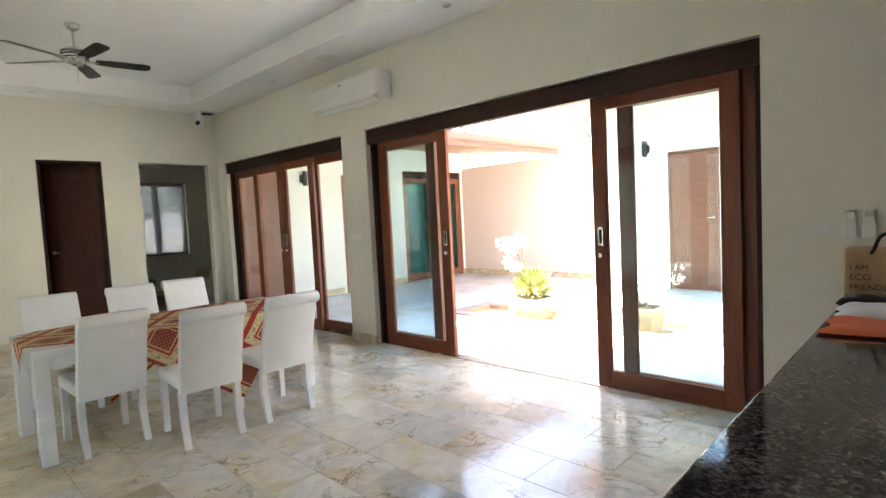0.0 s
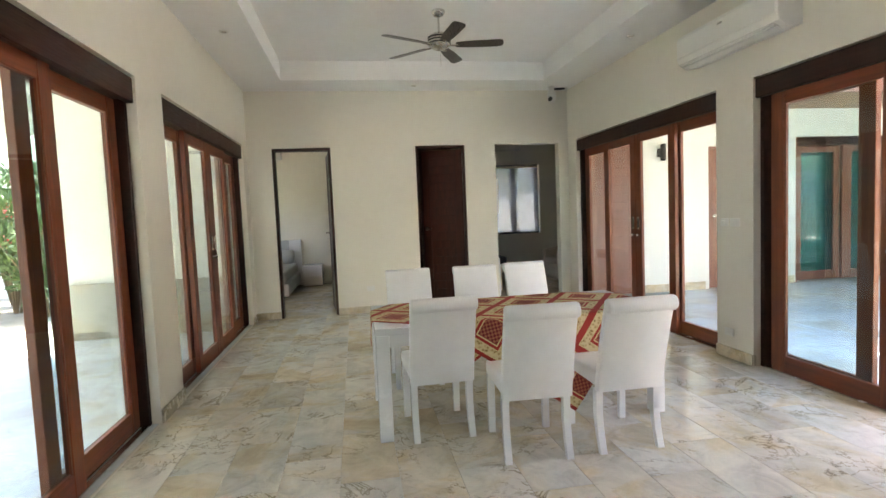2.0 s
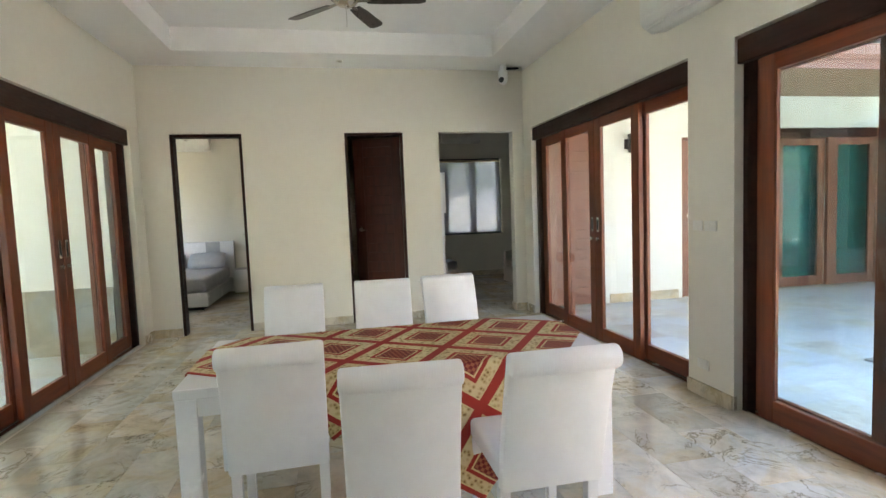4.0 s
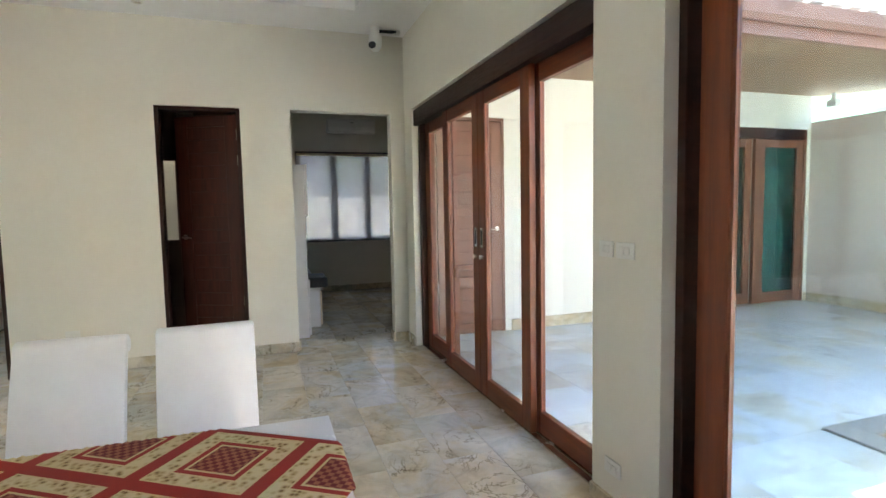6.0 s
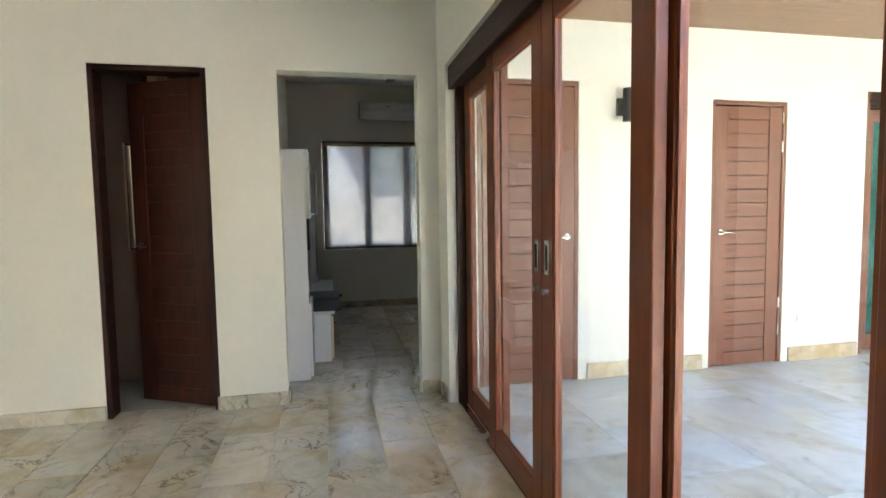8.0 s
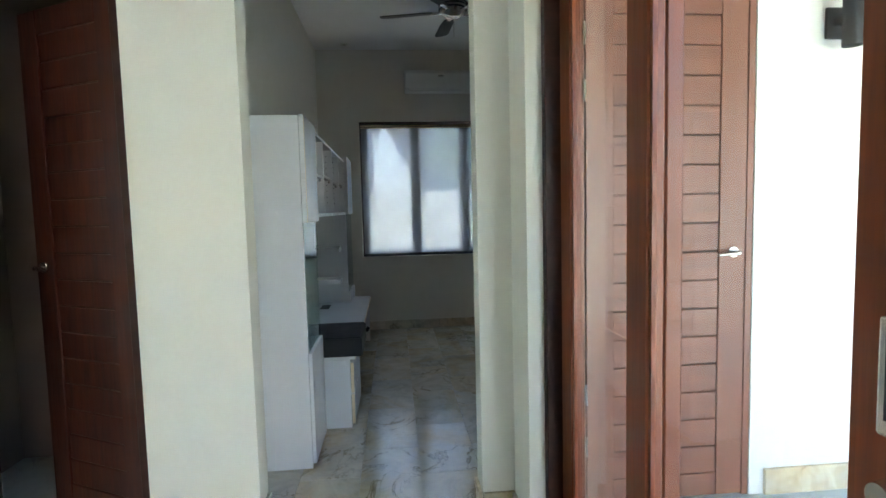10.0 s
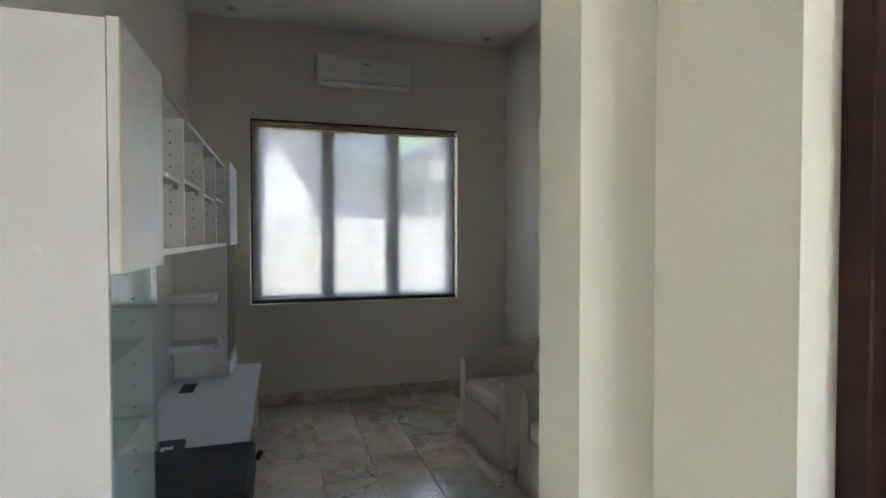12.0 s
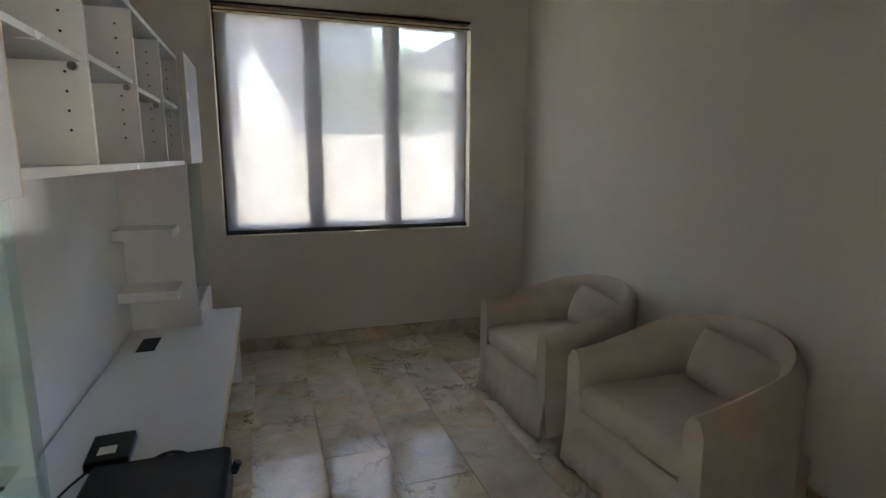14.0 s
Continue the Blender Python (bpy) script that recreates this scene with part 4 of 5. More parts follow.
tr = thing("towel_rail", "chrome towel rail on the bathroom wall", "towel rail", pose(-9.9, 1.06, 1.3))
part("bar", cyl(bmesh.new(), (-0.25, 0.05, 0.25), (0.25, 0.05, 0.25), 0.009), M_STEEL, tr)
for x in (-0.25, 0.25):
    part("post", cyl(bmesh.new(), (x, -0.04, 0.25), (x, 0.05, 0.25), 0.011), M_STEEL, tr)

# ---- office: window, blind, cabinets ----
win = thing("window_1", "three-light dark timber office window", "window", pose(OX - 0.1, 3.83, 0.88), "", "structure")
fy = (2.90, 4.77)
for z0, z1 in ((0.882, 0.945), (2.42, 2.478)):
    wpart("window_frame", B(OX - 0.16, OX - 0.09, fy[0] + 0.002, fy[1] - 0.002, z0, z1, bevel=0.003), M_DARK, win)
for y0, y1 in ((2.902, 2.99), (3.50, 3.62), (4.10, 4.22), (4.69, 4.768)):
    wpart("window_frame", B(OX - 0.16, OX - 0.09, y0, y1, 0.945, 2.42, bevel=0.003), M_DARK, win)
for y0, y1 in ((2.98, 3.51), (3.61, 4.11), (4.21, 4.70)):
    g = wpart("pane", B(OX - 0.128, OX - 0.122, y0, y1, 0.94, 2.425), M_GLASS, win)
    g.visible_shadow = False
bl = thing("roller_blind", "translucent pale grey roller blind drawn fully down", "blind", pose(OX, 3.83, 2.48))
b = wpart("fabric", B(OX - 0.041, OX - 0.039, 2.92, 4.75, 0.915, 2.45), M_BLIND, bl, "translucent woven screen fabric")
b.visible_shadow = True
wpart("head_rail", B(OX - 0.06, OX + 0.012, 2.905, 4.765, 2.458, 2.476, bevel=0.004), M_DARK, bl)
wpart("valance_strip", B(OX + 0.001, OX + 0.006, 2.905, 4.765, 2.415, 2.423), M_DARK, bl)
wpart("roller_tube", cyl(bmesh.new(), (OX - 0.02, 2.92, 2.425), (OX - 0.02, 4.75, 2.425), 0.018), M_EDGE, bl, smooth=True)
wpart("bottom_bar", B(OX - 0.05, OX - 0.028, 2.91, 4.76, 0.885, 0.918, bevel=0.003), M_BLACK, bl)

YB, YF = OY0 + 0.003, 2.788


def tall_cabinet(x0, x1, zt, zd, zl, label):
    """Tall unit: white carcass, upper door, glass door, lower door."""
    c = thing("tall_cabinet", label, "cabinet", pose((x0 + x1) / 2, (YB + YF) / 2, 0), "wall cabinets")
    for x in (x0, x1 - 0.018):
        wpart("side_panel", B(x, x + 0.018, YB, YF, 0, zt, bevel=0.001), M_WHITE, c)
    for z in (0.03, zl - 0.018, zd, zt - 0.018):
        wpart("board", B(x0 + 0.018, x1 - 0.018, YB + 0.01, YF - 0.002, z, z + 0.018), M_WHITE, c)
    wpart("back_panel", B(x0 + 0.018, x1 - 0.018, YB, YB + 0.008, 0.03, zt), M_WHITE, c)
    up = wpart("upper_door", B(x0 - 0.002, x1 + 0.002, YF + 0.003, YF + 0.028, zd - 0.01, zt + 0.004, bevel=0.001), M_WHITE, c)
    wpart("edge_band", B(x0 - 0.007, x0 - 0.003, YF + 0.003, YF + 0.028, zd - 0.01, zt + 0.004), M_EDGE, c, "pale timber edge band")
    wpart("edge_band", B(x1 - 0.0065, x1 + 0.007, YF + 0.0285, YF + 0.0295, zd - 0.01, zt + 0.004), M_EDGE, c)
    wpart("glass_door", B(x0 + 0.001, x1 - 0.001, YF + 0.004, YF + 0.010, zl + 0.002, zd - 0.014), M_CLEAR, c, "clear glass door").visible_shadow = False
    for k in (0.36, 0.68):
        z = zl + (zd - zl) * k
        wpart("glass_shelf", B(x0 + 0.02, x1 - 0.02, YB + 0.01, YF - 0.02, z, z + 0.006), M_CLEAR, c, "clear glass shelf")
    lo = wpart("lower_door", B(x0 - 0.002, x1 + 0.002, YF + 0.003, YF + 0.022, 0.03, zl - 0.004, bevel=0.001), M_WHITE, c)
    wpart("edge_band", B(x0 - 0.006, x0 - 0.003, YF + 0.003, YF + 0.022, 0.03, zl - 0.004), M_EDGE, c)
    pins = bmesh.new()
    for i in range(9):
        z = zl + 0.1 + i * 0.065
        cyl(pins, (x0 + 0.0175, YF - 0.05, z), (x0 + 0.0195, YF - 0.05, z), 0.004, n=8)
        cyl(pins, (x1 - 0.0195, YF - 0.05, z), (x1 - 0.0175, YF - 0.05, z), 0.004, n=8)
    wpart("shelf_holes", pins, M_BLACK, c)["kind"] = "stuff"
    return c


tall_cabinet(-9.68, -9.25, 1.955, 1.39, 0.66, "tall white cabinet with an upper door and glass door")
tall_cabinet(-12.40, -11.85, 1.99, 1.42, 0.60, "narrow tall white cabinet beside the window")

sh = thing("wall_shelf", "white open cubby shelf unit hung between the tall cabinets", "shelf", pose(-10.8, YB, 1.45))
SX0, SX1, SZ0, SZ1 = -11.80, -9.69, 1.425, 1.955
wpart("bottom_board", B(SX0, SX1, YB, YF, SZ0 - 0.022, SZ0, bevel=0.001), M_WHITE, sh)
wpart("top_board", B(SX0, SX1, YB, YF, SZ1 - 0.018, SZ1, bevel=0.001), M_WHITE, sh)
wpart("back_panel", B(SX0, SX1, YB, YB + 0.008, SZ0, SZ1 - 0.018), M_WHITE, sh)
xs = [SX0, -11.31, -10.80, -10.245, SX1 - 0.018]
for x in xs:
    wpart("divider", B(x, x + 0.018, YB + 0.008, YF - 0.001, SZ0, SZ1 - 0.018, bevel=0.001), M_WHITE, sh)
holes, knobs = bmesh.new(), bmesh.new()
for k, (a, b) in enumerate(zip(xs, xs[1:])):
    z = 1.69 - 0.015 * (k % 2)
    wpart("cubby_shelf", B(a + 0.018, b, YB + 0.008, YF - 0.012, z, z + 0.016), M_WHITE, sh)
    cyl(knobs, (a + 0.018, YF - 0.03, z - 0.012), (a + 0.034, YF - 0.03, z - 0.012), 0.011, n=10)
    for i in range(9):
        zz = 1.51 + i * 0.047
        cyl(holes, (a + 0.0175, YF - 0.05, zz), (a + 0.0195, YF - 0.05, zz), 0.0035, n=8)
wpart("shelf_holes", holes, M_BLACK, sh)["kind"] = "stuff"
wpart("shelf_studs", knobs, M_STEEL, sh)["kind"] = "stuff"

solid("wall_panel", B(-11.845, -9.71, YB, YB + 0.02, 0.50, SZ0 - 0.025), M_GLOSSY, "glossy white panel on the wall above the desk", "panel", "")
for z in (1.03, 0.71):
    s = solid("small_shelf", B(-11.846, -11.62, YB + 0.021, 2.73, z, z + 0.05, bevel=0.002), M_WHITE, "small thick white shelf fixed beside the tall cabinet", "shelf", "")

dk = thing("desk", "long low white desk with a cable outlet", "desk", pose(-11.0, 2.72, 0))
wpart("desktop", B(-12.17, -9.78, YB + 0.022, 3.0, 0.462, 0.496, bevel=0.002), M_GLOSSY, dk)
wpart("edge_band", B(-12.17, -9.78, 3.0005, 3.003, 0.463, 0.495), M_EDGE, dk, "pale timber edge band")
wpart("side_panel", B(-12.165, -12.14, YB + 0.03, 2.98, 0.0, 0.462), M_WHITE, dk)
wpart("cable_outlet", B(-11.67, -11.47, 2.54, 2.625, 0.496, 0.501, bevel=0.002), M_BLACK, dk, "black cable outlet")
dr = thing("drawer_unit", "white drawer pedestal under the low desk", "drawers", pose(-10.05, 2.72, 0))
wpart("body", B(-10.35, -9.785, YB + 0.05, 2.965, 0.0, 0.46, bevel=0.002), M_WHITE, dr)
for z0, z1 in ((0.03, 0.23), (0.238, 0.44)):
    wpart("drawer_front", B(-10.35, -9.785, 2.968, 2.988, z0, z1, bevel=0.001), M_WHITE, dr)
    wpart("edge_band", B(-9.784, -9.780, 2.968, 2.988, z0, z1), M_EDGE, dr, "pale timber edge band")

pc = thing("printer", "black box-shaped electronic device on the desk end", "device", pose(-9.935, 2.885, 0.496))
part("body", B(-0.25, 0.24, -0.18, 0.17, 0.008, 0.125, bevel=0.008, seg=2), M_BLACK, pc)
part("lid", B(-0.24, 0.23, -0.17, 0.16, 0.125, 0.132, bevel=0.003), M_BLACK, pc)
part("handle", cyl(bmesh.new(), (-0.2, 0.175, 0.07), (-0.2, 0.19, 0.10), 0.012, n=8), M_BLACK, pc)
for x in (-0.2, 0.2):
    for y in (-0.14, 0.14):
        part("foot", cyl(bmesh.new(), (x, y, 0), (x, y, 0.01), 0.012, n=10), M_BLACK, pc)
hd = thing("router", "small black box with a blue edge on the desk", "device", pose(-10.47, 2.675, 0.496, 0, 0, 4))
part("body", B(-0.09, 0.09, -0.06, 0.06, 0.0, 0.035, bevel=0.004), M_BLACK, hd)
part("label_plate", B(0.0, 0.05, -0.03, 0.02, 0.035, 0.036), M_PLASTIC, hd)
part("stripe", B(-0.09, 0.09, 0.0605, 0.062, 0.008, 0.022), plain("blue_plastic", (0.03, 0.12, 0.40), 0.4), hd)


def cable(name, pts, r, label):
    cu = bpy.data.curves.new(name, 'CURVE')
    cu.dimensions, cu.bevel_depth, cu.resolution_u = '3D', r, 8
    sp = cu.splines.new('BEZIER')
    sp.bezier_points.add(len(pts) - 1)
    for bp, co in zip(sp.bezier_points, pts):
        bp.co, bp.handle_left_type, bp.handle_right_type = co, 'AUTO', 'AUTO'
    cu.materials.append(M_BLACK)
    return tagged(new(name, cu), label, "cable")


cable("power_cable", [(-10.185, 2.78, 0.54), (-10.30, 2.92, 0.505), (-10.42, 2.86, 0.503), (-10.33, 2.78, 0.503), (-10.2, 2.72, 0.503)], 0.006, "black power cable looped on the desk")
cable("data_cable", [(-10.38, 2.64, 0.51), (-10.30, 2.60, 0.502), (-10.2, 2.58, 0.502), (-9.95, 2.52, 0.502)], 0.004, "thin black cable lying on the desk")


# ---- armchairs ----
def armchair(m):
    """Tub armchair with a loose cotton cover, facing local -y; origin at its middle on the floor."""
    a = thing("armchair", "beige cotton-covered tub armchair with a small cushion", "armchair", m, "office armchairs")
    W, D, th = 0.385, 0.37, 0.085
    n = 44
    path = []
    for i in range(n + 1):
        k = i / n
        s = k * 2 - 1
        if abs(s) > 0.6:
            q = (abs(s) - 0.6) / 0.4
            x, y = math.copysign(W, s), -D * q + 0.02 * (1 - q)
            if y > 0.02:
                y = 0.02
        else:
            ang = s / 0.6 * math.pi / 2
            x, y = W * math.sin(ang), 0.02 + (D - 0.02) * math.cos(ang)
        hgt = 0.58 + 0.155 * (0.5 + 0.5 * math.cos(math.pi * s)) ** 0.8
        path.append((x, y, hgt, s))
    bm = bmesh.new()
    rows = []
    for i, (x, y, h, s) in enumerate(path):
        x0, y0 = path[max(0, i - 1)][:2]
        x1, y1 = path[min(n, i + 1)][:2]
        t = Vector((x1 - x0, y1 - y0)).normalized()
        nx, ny = -t.y, t.x
        fl = 0.02 + 0.010 * math.sin(26 * s)
        sec = [(0, 0.04, fl), (0, 0.25, 0.006), (0, h - 0.06, 0.002 + 0.004 * math.sin(31 * s)), (0.25, h - 0.012, 0), (0.5, h, 0), (0.75, h - 0.012, 0), (1, h - 0.06, 0), (1, 0.30, -0.004)]
        ring = []
        for wgt, z, o in sec:
            off = -wgt * th + o
            ring.append(bm.verts.new((x + nx * off, y + ny * off, z)))
        rows.append(ring)
    for r0, r1 in zip(rows, rows[1:]):
        for j in range(len(r0) - 1):
            bm.faces.new((r0[j], r0[j + 1], r1[j + 1], r1[j]))
    bm.faces.new(rows[0])
    bm.faces.new(rows[-1][::-1])
    part("shell", bm, M_FABRIC, a, smooth=True)
    part("base", B(-W + 0.03, W - 0.03, -D + 0.015, D - 0.12, 0.0, 0.30, bevel=0.01), M_FABRIC, a)
    sk = bmesh.new()
    m2, cols = 26, []
    for i in range(m2 + 1):
        x = -W - 0.005 + (2 * W + 0.01) * i / m2
        wv = 0.008 * math.sin(2.1 * i) + 0.004 * math.sin(5.3 * i)
        cols.append([sk.verts.new((x, -D + 0.01 - 0.035 * (1 - z / 0.3) + wv * (1 - z / 0.3), z)) for z in (0.015, 0.1, 0.2, 0.30)])
    for c0, c1 in zip(cols, cols[1:]):
        for j in range(3):
            sk.faces.new((c0[j], c1[j], c1[j + 1], c0[j + 1]))
    so = part("skirt", sk, M_FABRIC, a, smooth=True)
    sm = so.modifiers.new("thickness", 'SOLIDIFY')
    sm.thickness = 0.006
    cu = B(-W + th + 0.004, W - th - 0.004, -D - 0.005, D - 0.13, 0.30, 0.43, bevel=0.045, seg=4)
    for v in cu.verts:
        if v.co.z > 0.4:
            v.co.z += 0.02 * (1 - (v.co.x / W) ** 2) * (1 - (v.co.y / D) ** 2)
        if v.co.y > 0:
            v.co.x *= 1 - 0.30 * (v.co.y / (D - 0.13)) ** 2
    part("seat_cushion", cu, M_FABRIC, a, smooth=True)
    bm = bmesh.new()
    n2, g = 10, {}
    for s in (1, -1):
        for i in range(n2 + 1):
            for j in range(n2 + 1):
                u, v = i / n2 * 2 - 1, j / n2 * 2 - 1
                g[s, i, j] = bm.verts.new((0.20 * u * (1 - 0.07 * v * v), s * 0.055 * ((1 - u ** 4) * (1 - v ** 4)) ** 0.6, 0.125 * v * (1 - 0.07 * u * u)))
        for i in range(n2):
            for j in range(n2):
                bm.faces.new((g[s, i, j], g[s, i + 1, j], g[s, i + 1, j + 1], g[s, i, j + 1]))
    bmesh.ops.remove_doubles(bm, verts=bm.verts[:], dist=0.0005)
    bmesh.ops.transform(bm, matrix=pose(0.03, 0.16, 0.545, -18, 6, 0), verts=bm.verts[:])
    part("back_cushion", bm, M_FABRIC, a, smooth=True)
    return a


a1 = armchair(pose(-11.245, 4.82, 0, 0, 0, 2))
copy_thing(a1, pose(-10.32, 4.88, 0, 0, 0, 3))

# ---- courtyard ----
pl = thing("planter_basin", "low rendered planting basin with a pale rim", "planter", pose(-2.0, 6.0, 0))
for a in ((PX0, PX1, PY0, PY0 + 0.19), (PX0, PX1, PY1 - 0.19, PY1), (PX0, PX0 + 0.19, PY0 + 0.19, PY1 - 0.19)):
    wpart("rim", B(*a, -0.004, 0.018, bevel=0.004), M_KERB, pl)
for a in ((PX0 + 0.19, PX1, PY1 - 0.20, PY1 - 0.18), (PX0 + 0.19, PX1, PY0 + 0.18, PY0 + 0.20), (PX0 + 0.18, PX0 + 0.20, PY0 + 0.2, PY1 - 0.2)):
    wpart("lining", B(*a, -0.058, 0.012), M_TERRACOTTA, pl)
wpart("soil", B(PX0 + 0.2, PX1, PY0 + 0.2, PY1 - 0.2, -0.06, -0.05), M_TERRACOTTA, pl)


def leaves(bm, c, spread, count, size, rnd, up=0.5, flat=1.0):
    """Scatters folded leaf blades in a rounded, gappy cloud."""
    for _ in range(count):
        d = Vector((rnd.gauss(0, 1), rnd.gauss(0, 1), rnd.gauss(0, 1) * flat)).normalized()
        p = Vector(c) + Vector((d.x * spread[0], d.y * spread[1], d.z * spread[2])) * rnd.uniform(0.25, 1.0)
        ax = (d + Vector((rnd.uniform(-.6, .6), rnd.uniform(-.6, .6), up + rnd.uniform(-.4, .4)))).normalized()
        side = ax.orthogonal().normalized()
        side.rotate(Matrix.Rotation(rnd.uniform(0, 6.28), 3, ax))
        nn = ax.cross(side)
        s = size * rnd.uniform(0.6, 1.3)
        v = [bm.verts.new(p), bm.verts.new(p + ax * s * 0.5 + side * s * 0.13 + nn * s * 0.03), bm.verts.new(p + ax * s), bm.verts.new(p + ax * s * 0.5 - side * s * 0.13 + nn * s * 0.03)]
        bm.faces.new((v[0], v[1], v[2]))
        bm.faces.new((v[0], v[2], v[3]))
    return bm


def potted(name, x, y, w, h, label, seed, leafy=True):
    rnd = random.Random(seed)
    p = thing(name, label, "potted plant", pose(x, y, -0.05))
    pot = bmesh.new()
    box(pot, -w / 2, w / 2, -w / 2, w / 2, 0, 0.30, 0.01)
    for v in pot.verts:
        k = 0.8 + 0.2 * v.co.z / 0.3
        v.co.x *= k
        v.co.y *= k
    part("pot", pot, M_TERRACOTTA, p)
    part("soil", B(-w * 0.42, w * 0.42, -w * 0.42, w * 0.42, 0.298, 0.306), M_SOIL, p)
    if leafy:
        part("foliage", leaves(bmesh.new(), (0.02, 0, 0.45), (0.22, 0.21, 0.19), 380, 0.13, rnd, 0.9), M_LIME, p)
        st = bmesh.new()
        tips = []
        for k in range(9):
            q = Vector((-0.15 - 0.28 * rnd.random(), rnd.uniform(-0.15, 0.15), 0.65 + 0.45 * rnd.random()))
            cyl(st, (rnd.uniform(-.05, .05), 0, 0.3), q, 0.006, 0.003, 6)
            tips.append(q)
        part("stems", st, M_BARK, p)
        fb = bmesh.new()
        for q in tips:
            leaves(fb, q, (0.07, 0.07, 0.06), 34, 0.07, rnd)
        part("blossom", fb, M_PETAL, p, "white blossom sprays")
    else:
        st = bmesh.new()
        fb = bmesh.new()
        for k in range(26):
            q = Vector((rnd.uniform(-0.55, 0.5), rnd.uniform(-0.4, 0.4), 0.55 + 0.6 * rnd.random()))
            cyl(st, (rnd.uniform(-.05, .05), 0, 0.3), q, 0.008, 0.003, 6)
            leaves(fb, q, (0.10, 0.10, 0.08), 14, 0.07, rnd)
        part("stems", st, M_PALETWIG, p)
        part("blossom", fb, M_PETAL, p, "pale leaf sprays")
    return p


potted("potted_plant", -4.22, 6.12, 0.46, 0.3, "lime green potted plant with white blossom in the courtyard", 5)
potted("potted_shrub", -2.65, 6.10, 0.40, 0.3, "sparse pale twiggy shrub in a square tan pot", 8, False)
for x, y in ((-3.38, 5.72), (-1.95, 5.72), (-3.1, 6.53)):
    s = thing("garden_spotlight", "small white garden spotlight on the basin rim", "spotlight", pose(x, y, 0.018))
    part("base", lathe(bmesh.new(), [(0.01, 0), (0.06, 0), (0.055, 0.015), (0.02, 0.03)]), M_PLASTIC, s, smooth=True)
    part("stem", cyl(bmesh.new(), (0, 0, 0.02), (0, 0, 0.07), 0.012), M_PLASTIC, s)
    part("head", cyl(bmesh.new(), (-0.02, 0.03, 0.07), (0.03, -0.05, 0.12), 0.032, 0.042), M_PLASTIC, s, smooth=True)

# roofs across the terrace
rf = thing("roof_west_wing", "pale clay tile roof with a red-brown fascia and boarded soffit", "roof", pose(-7.4, 7.0, 2.9), "", "structure")
sf = bmesh.new()
for i in range(26):
    x0 = -8.68 + i * 0.102
    z0, z1 = 2.93 - (x0 + 8.68) * 0.10, 2.93 - (x0 + 0.1 + 8.68) * 0.10
    v = [sf.verts.new(p) for p in ((x0, 4.02, z0), (x0 + 0.097, 4.02, z1), (x0 + 0.097, 9.9, z1), (x0, 9.9, z0), (x0, 4.02, z0 + 0.02), (x0 + 0.097, 4.02, z1 + 0.02), (x0 + 0.097, 9.9, z1 + 0.02), (x0, 9.9, z0 + 0.02))]
    for q in ((0, 1, 2, 3), (7, 6, 5, 4), (0, 4, 5, 1), (1, 5, 6, 2), (2, 6, 7, 3), (3, 7, 4, 0)):
        sf.faces.new([v[k] for k in q])
wpart("soffit", sf, M_SOFFIT, rf, "brown boarded soffit")
wpart("fascia", B(-6.03, -5.99, 4.02, 9.9, 2.60, 2.80, bevel=0.004), M_FASCIA, rf)
wpart("gutter", extrude_profile(bmesh.new(), [(-5.99, 2.80), (-5.88, 2.80), (-5.90, 2.71), (-5.95, 2.68), (-5.99, 2.69)], 1, 4.02, 9.92), M_FASCIA, rf)
rt = bmesh.new()
for r in range(12):
    for c in range(30):
        x0 = -5.92 - r * 0.28
        z0 = 2.83 + r * 0.14
        y0 = 4.03 + c * 0.197
        box(rt, x0 - 0.33, x0, y0 + 0.05, y0 + 0.19, z0 + 0.01, z0 + 0.045)
wpart("roof_tiles", rt, M_ROOF, rf)["kind"] = "stuff"
wpart("roof_deck", extrude_profile(bmesh.new(), [(-5.95, 2.81), (-9.3, 4.49), (-9.3, 4.3), (-8.7, 2.96), (-6.0, 2.79)], 1, 4.02, 9.9), M_ROOF, rf)
fl = thing("floodlight", "small white floodlight under the terrace eave", "floodlight", pose(-8.25, 9.62, 2.79))
part("head", B(-0.06, 0.06, -0.05, 0.05, -0.09, 0.0, bevel=0.008), M_PLASTIC, fl)
part("bracket", B(-0.02, 0.02, -0.02, 0.02, 0.0, 0.09), M_PLASTIC, fl)
rg = thing("roof_guest_house", "red-brown eave and tile roof of the house across the courtyard", "roof", pose(-1, 9.2, 3.5), "", "structure")
wpart("fascia", B(-4.9, 4.0, 7.55, 7.6, 3.17, 3.36), M_FASCIA, rg)
wpart("soffit", B(-4.9, 4.0, 7.6, 9.118, 3.21, 3.25), M_SOFFIT, rg)
wpart("roof_deck", extrude_profile(bmesh.new(), [(7.55, 3.365), (12.0, 5.4), (12.0, 5.2), (7.6, 3.26)], 0, -4.9, 4.0), M_ROOF, rg)

# ---- garden and distance ----
rnd = random.Random(21)


